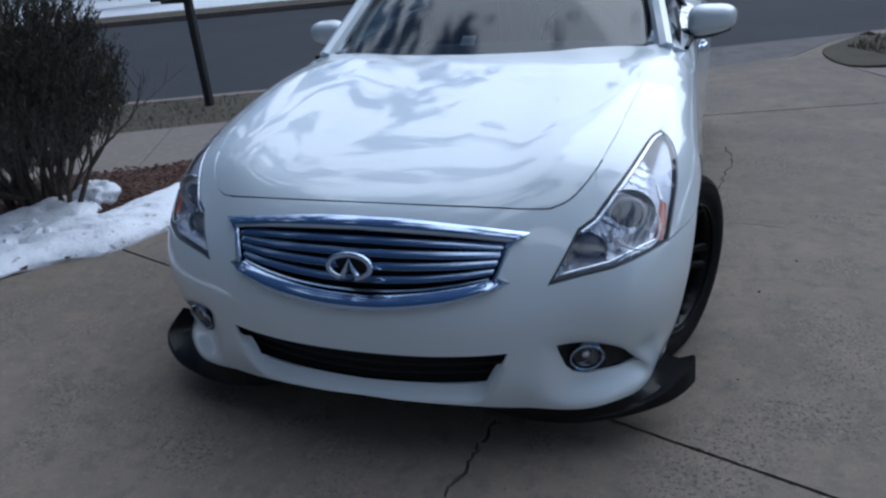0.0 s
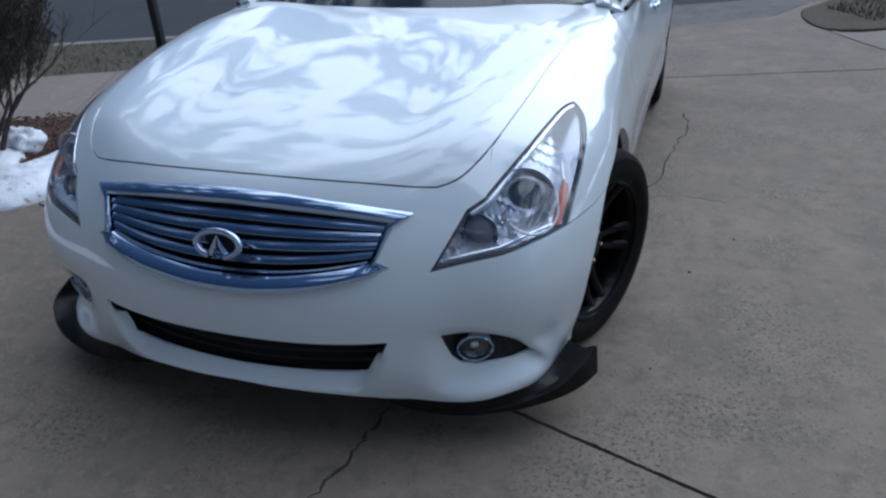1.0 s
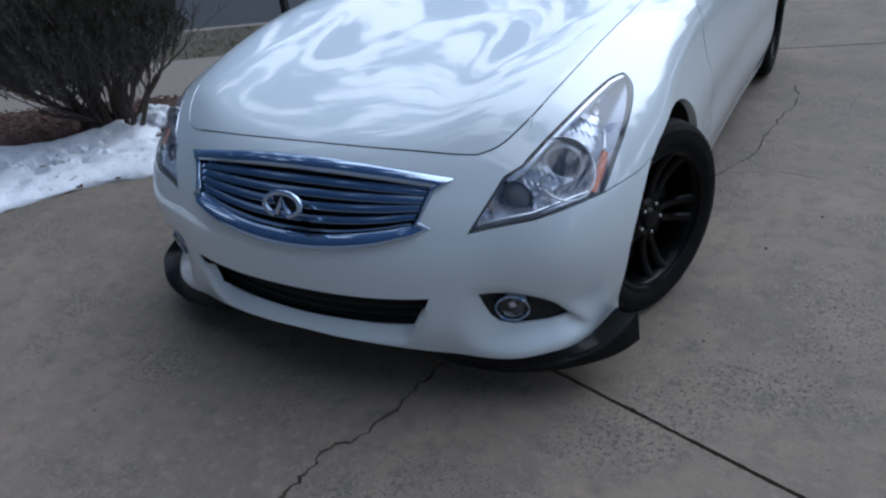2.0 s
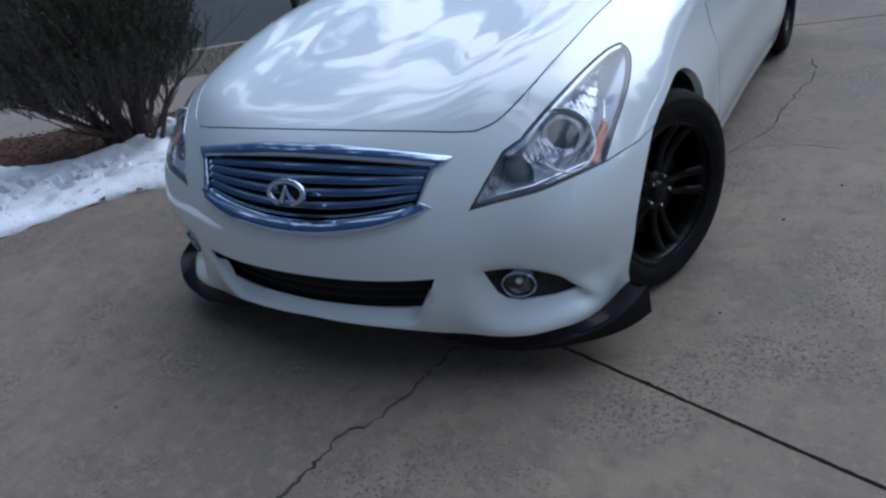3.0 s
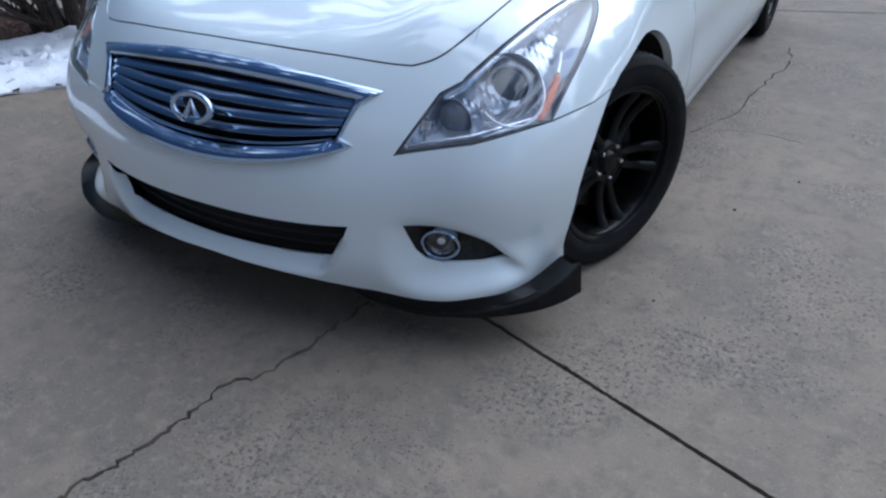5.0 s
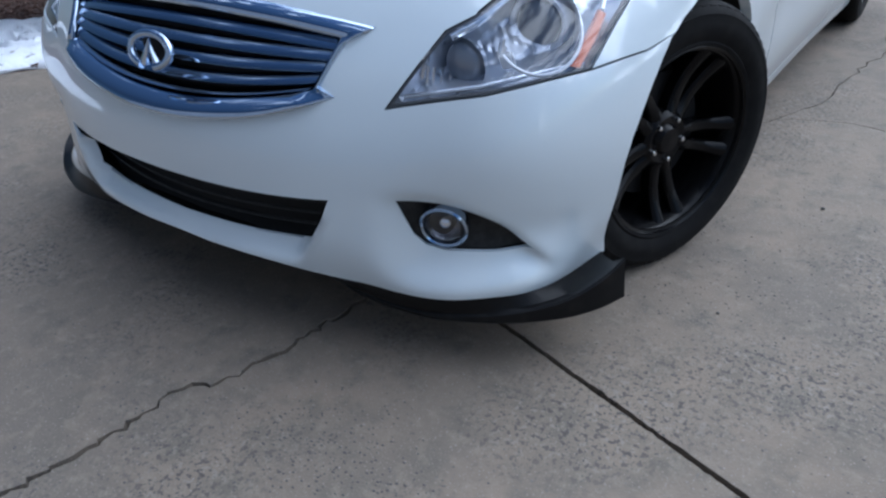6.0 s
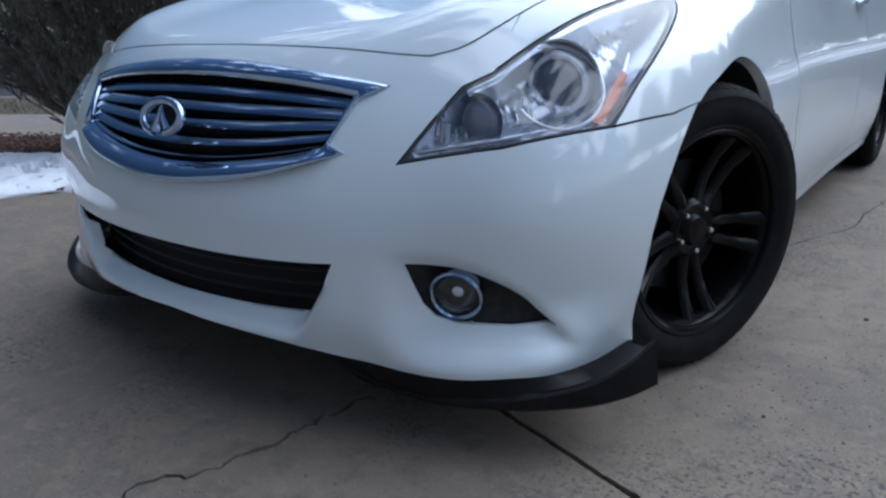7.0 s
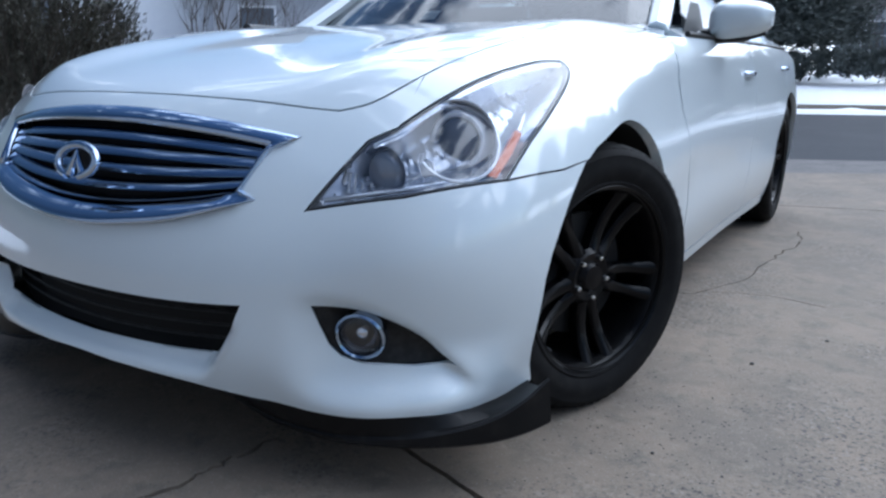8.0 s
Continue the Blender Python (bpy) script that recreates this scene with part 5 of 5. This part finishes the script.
def sprays(spots, rr):
    """Upright feathery sprays of narrow needles along short twigs."""
    vs, fs = [], []
    for c, d in spots:
        d = Vector(d).normalized()
        ln = rr.uniform(.09, .17)
        for k in range(17):
            t = k / 16
            p = Vector(c) + d * ln * (t - .4) + Vector((rr.gauss(0, .008), rr.gauss(0, .008), 0))
            way = (d * .9 + Vector((rr.uniform(-.6, .6), rr.uniform(-.6, .6), rr.uniform(-.1, .5)))).normalized()
            side = way.cross(Vector((rr.uniform(-1, 1), rr.uniform(-1, 1), rr.uniform(-1, 1)))).normalized()
            nl, nw = rr.uniform(.022, .042), rr.uniform(.0028, .0050)
            n = len(vs)
            vs += [p, p + way * nl * .5 + side * nw, p + way * nl, p + way * nl * .5 - side * nw]
            fs.append((n, n + 1, n + 2, n + 3))
    return vs, fs


cl = [(p, d) for p, d in tips if in_crown(p)]
while len(cl) < 3900:
    p = Vector((rnd.uniform(-4.0, -2.1), rnd.uniform(.8, 2.7), rnd.uniform(.3, 1.45)))
    if in_crown(p):
        away = Vector((p.x - CROWN.x, p.y - CROWN.y, 0))
        cl.append((p, Vector((away.x * .8 + rnd.uniform(-.2, .2), away.y * .8 + rnd.uniform(-.2, .2), .9))))
part("crown", sprays(cl, rnd), M_LEAF, shrub, flat=True)
tv, tf = [], []
for p, d in cl[::2]:
    d = Vector(d).normalized()
    v, f = tube([Vector(p) - d * .14, Vector(p), Vector(p) + d * .08], [.0035, .0025, .001], 3)
    b = len(tv)
    tv += v
    tf += [tuple(i + b for i in q) for q in f]
tagged(part("twig_work", (tv, tf), M_TWIG, shrub, flat=True), kind="stuff")

# dry tufts on the strip beside the kerb
gr = random.Random(77)
tv, tf = [], []
for k in range(8200):
    x, y = street(gr.uniform(-9, .5), gr.uniform(-1.07, .12)) if k < 5200 else street(6.0 + 3.5 * gr.random() ** 1.4, gr.uniform(-1.45, -.32))
    if k >= 5200 and (x < 2.22 or y < 5.95 + .42 * (x - 2.53) or math.hypot(x - 2.62, y - 6.42) > .5 and x < 2.5):
        continue
    a, h, w = gr.uniform(0, 6.28), gr.uniform(.02, .06), gr.uniform(.003, .007)
    lean = Vector((gr.uniform(-.5, .5), gr.uniform(-.5, .5), 1)) * h
    p, side = Vector((x, y, -.018 if k < 5200 else .002)), Vector((math.cos(a), math.sin(a), 0)) * w
    n = len(tv)
    tv += [p - side, p + side, p + lean]
    tf.append((n, n + 1, n + 2))
part("grass_tufts", (tv, tf), M_STRAW, None, "short dry winter grass on the verge and the lawn", flat=True, kind="stuff")

# snow clump over a low plant at the shrub's foot
bm = bmesh.new()
bmesh.ops.create_icosphere(bm, subdivisions=4, radius=1)
for v in bm.verts:
    k = 1 + .35 * noise.noise(v.co * 2.2)
    v.co = Vector((-2.74 + v.co.x * .15 * k, 1.86 + v.co.y * .11 * k, .05 + max(v.co.z, -.4) * .10 * k))
part("snow_clump", bm, M_SNOW, None, "lumpy clump of snow at the foot of the shrub", kind="stuff")

mail = thing("mailbox", "black mailbox on a square black post beside the street", "mailbox")
part("post", box(-3.757, 4.483, -.05, -3.687, 4.553, 1.04, .006), M_POST, mail)
mb = bmesh.new()
prof = [(-.085, 0), (-.085, .11)] + [(.085 * -math.cos(a), .11 + .085 * math.sin(a)) for a in np.linspace(.2, math.pi - .2, 9)] + [(.085, .11), (.085, 0)]
rows = [[mb.verts.new((-3.80 + x * .9 - .10, 4.30 + yy, 1.02 + z)) for x, z in prof] for yy in (0, .48)]
for k in range(len(prof)):
    mb.faces.new((rows[0][k], rows[0][(k + 1) % len(prof)], rows[1][(k + 1) % len(prof)], rows[1][k]))
mb.faces.new(rows[0][::-1])
mb.faces.new(rows[1])
part("box", mb, M_POST, mail)
part("arm", box(-4.02, 4.49, .98, -3.68, 4.545, 1.02, .004), M_POST, mail)


def bare_tree(x, y, z, h, seed, label):
    rr = random.Random(seed)
    tree = thing("bare_tree", label, "tree", "bare trees across the street")
    v, f, tp = [], [], []
    for k in range(5):
        a = 1.256 * k + rr.uniform(-.3, .3)
        branch(v, f, (x + .05 * math.cos(a), y + .05 * math.sin(a), z - .05), (.42 * math.cos(a), .42 * math.sin(a), 1), h * .36, h * .0065, 4, rr, tp, .4, 3)
    part("branch_work", (v, f), M_TWIG, tree)
    return tree


def evergreen(x, y, z, h, r, seed, label="tall dark evergreen tree beyond the driveway"):
    rr = random.Random(seed)
    tree = thing("evergreen_tree", label, "tree", "evergreen trees across the street")
    part("trunk", tube([(x, y, z - .2), (x, y, z + h * .5), (x, y, z + h * .97)], [r * .09, r * .06, .02], 8), M_TWIG, tree)
    c = []
    for _ in range(1100):
        t = rr.random() ** 1.4
        a = rr.uniform(0, 6.283)
        q = r * (1 - t) ** .8 * rr.uniform(.3, 1.05) * (1 + .2 * math.sin(a * 3 + seed))
        c.append((Vector((x + q * math.cos(a), y + q * math.sin(a), z + .15 * h + t * h * .85)), Vector((math.cos(a), math.sin(a), -.1))))
    part("crown", leaf_cloud(c, r * .10, 34, r * .07, rr, .4), M_DARK, tree, flat=True)
    return tree


def house(name, label, x, y, z, yaw, w, d, h, roof_h, wall_m, windows, doors=()):
    hs = thing(name, label, "house", "houses across the street")
    m = pose(x, y, z, 0, 0, yaw)
    body = part("wall", box(-w / 2, -d / 2, -.5, w / 2, d / 2, h), wall_m, hs, flat=True)
    body.matrix_basis = m
    ov = .35
    rv = [(-w / 2 - ov, -d / 2 - ov, h - .1), (w / 2 + ov, -d / 2 - ov, h - .1), (w / 2 + ov, d / 2 + ov, h - .1), (-w / 2 - ov, d / 2 + ov, h - .1), (-w / 2 - ov, 0, h + roof_h), (w / 2 + ov, 0, h + roof_h)]
    part("roof", (rv, [(0, 1, 5, 4), (2, 3, 4, 5), (1, 2, 5), (3, 0, 4), (3, 2, 1, 0)]), M_ROOF, hs, flat=True).matrix_basis = m
    for wx, wz, ww, wh in windows:
        win = part("window", box(wx - ww / 2 - .08, -d / 2 - .05, wz - .08, wx + ww / 2 + .08, -d / 2 + .02, wz + wh + .08, .01), M_TRIM, hs)
        win.matrix_basis = m
        for q in (0, 1):
            part("pane", box(wx - ww / 2, -d / 2 - .062, wz + q * wh / 2 + .02, wx + ww / 2, -d / 2 - .052, wz + (q + 1) * wh / 2 - .02), M_PANE, win)
    for wx, wz, ww, wh in doors:
        part("garage_door", box(wx - ww / 2, -d / 2 - .04, wz, wx + ww / 2, -d / 2 + .02, wz + wh), M_BROWN, hs).matrix_basis = m
    return hs


house("house", "white two-storey house across the street", -26.5, 20.5, .5, 52, 11, 8, 5.4, 2.0, M_HOUSE, [(-3.6, 1.2, 1, 1.5), (3.9, 1.2, 1, 1.5), (-3.6, 4.0, 1, 1.4), (0, 4.0, 1, 1.4), (4.6, 2.0, .9, 1.5)])
house("house", "pale grey house with a brown garage across the street", -19.0, 24.5, .5, 42, 10, 8, 3.4, 2.6, M_HOUSE2, [(-3.4, 1.0, 1.2, 1.4)], [(2.2, 0.1, 4.6, 2.6)])
house("house", "grey gabled house behind bare trees", 3.6, 48, .9, 0, 10, 8, 3.2, 3.4, M_HOUSE2, [(-3, 1, 1.2, 1.4), (2, 1, 1.2, 1.4)])
for i, (x, y, h) in enumerate(((-16.6, 14.9, 5.2), (-18.2, 17.6, 6.2), (-15.2, 16.4, 4.2), (1.0, 33, 6.5), (2.6, 36, 7), (-.2, 39, 6.5))):
    bare_tree(x, y, .4, h, 40 + i, "leafless tree with many fine branches")
# the last six are added out of view to darken the car's side and its reflections
for i, (x, y, h, r) in enumerate(((-7.0, 27.5, 9, 2.6), (-4.6, 28.2, 10, 2.7), (-2.4, 28.8, 9, 2.6), (-.9, 30.0, 8.5, 1.6), (-9.6, 27.0, 8, 2.6), (9.5, 36, 9, 3), (13.5, 38, 10, 3.2), (18, 38, 9, 3), (12.5, 14, 8, 2.6), (14.5, 18, 9, 2.8), (15.5, 22.5, 9, 3), (14.5, 27.5, 9, 3), (13.0, 10.5, 7.5, 2.4), (13.5, 7.0, 8, 2.6))):
    evergreen(x, y, .6, h, r, 60 + i)


def hedge(x0, y0, x1, y1, z, h, w, seed):
    rr = random.Random(seed)
    hd = thing("hedge", "low dark clipped hedge across the street", "hedge", "hedges across the street")
    c = []
    n = int(math.hypot(x1 - x0, y1 - y0) * 55)
    for _ in range(n):
        t = rr.random()
        c.append((Vector((x0 + (x1 - x0) * t + rr.uniform(-w, w), y0 + (y1 - y0) * t + rr.uniform(-w, w), z + h * rr.random() ** .7 * (.9 + .1 * math.sin(t * 20)))), Vector((0, 0, 1))))
    part("foliage", leaf_cloud(c, .08, 14, .16, rr), M_DARK, hd, flat=True)


hedge(-6, 25.5, 11, 30.5, .55, .9, .5, 3)
hedge(-13.9, 14.4, -12.3, 15.2, .3, 1.28, .25, 5)
bm = bmesh.new()
bmesh.ops.create_icosphere(bm, subdivisions=4, radius=.47)
for v in bm.verts:
    v.co *= 1 + .06 * noise.noise(v.co * 9)
    v.co = Vector((v.co.x - 15.5, v.co.y + 17.0, 1.5 + v.co.z * 1.1 if v.co.z > 0 else 1.5 + v.co.z * 2.6))
part("round_shrub", bm, M_DARK, None, "round clipped dark shrub across the street", category="shrub")

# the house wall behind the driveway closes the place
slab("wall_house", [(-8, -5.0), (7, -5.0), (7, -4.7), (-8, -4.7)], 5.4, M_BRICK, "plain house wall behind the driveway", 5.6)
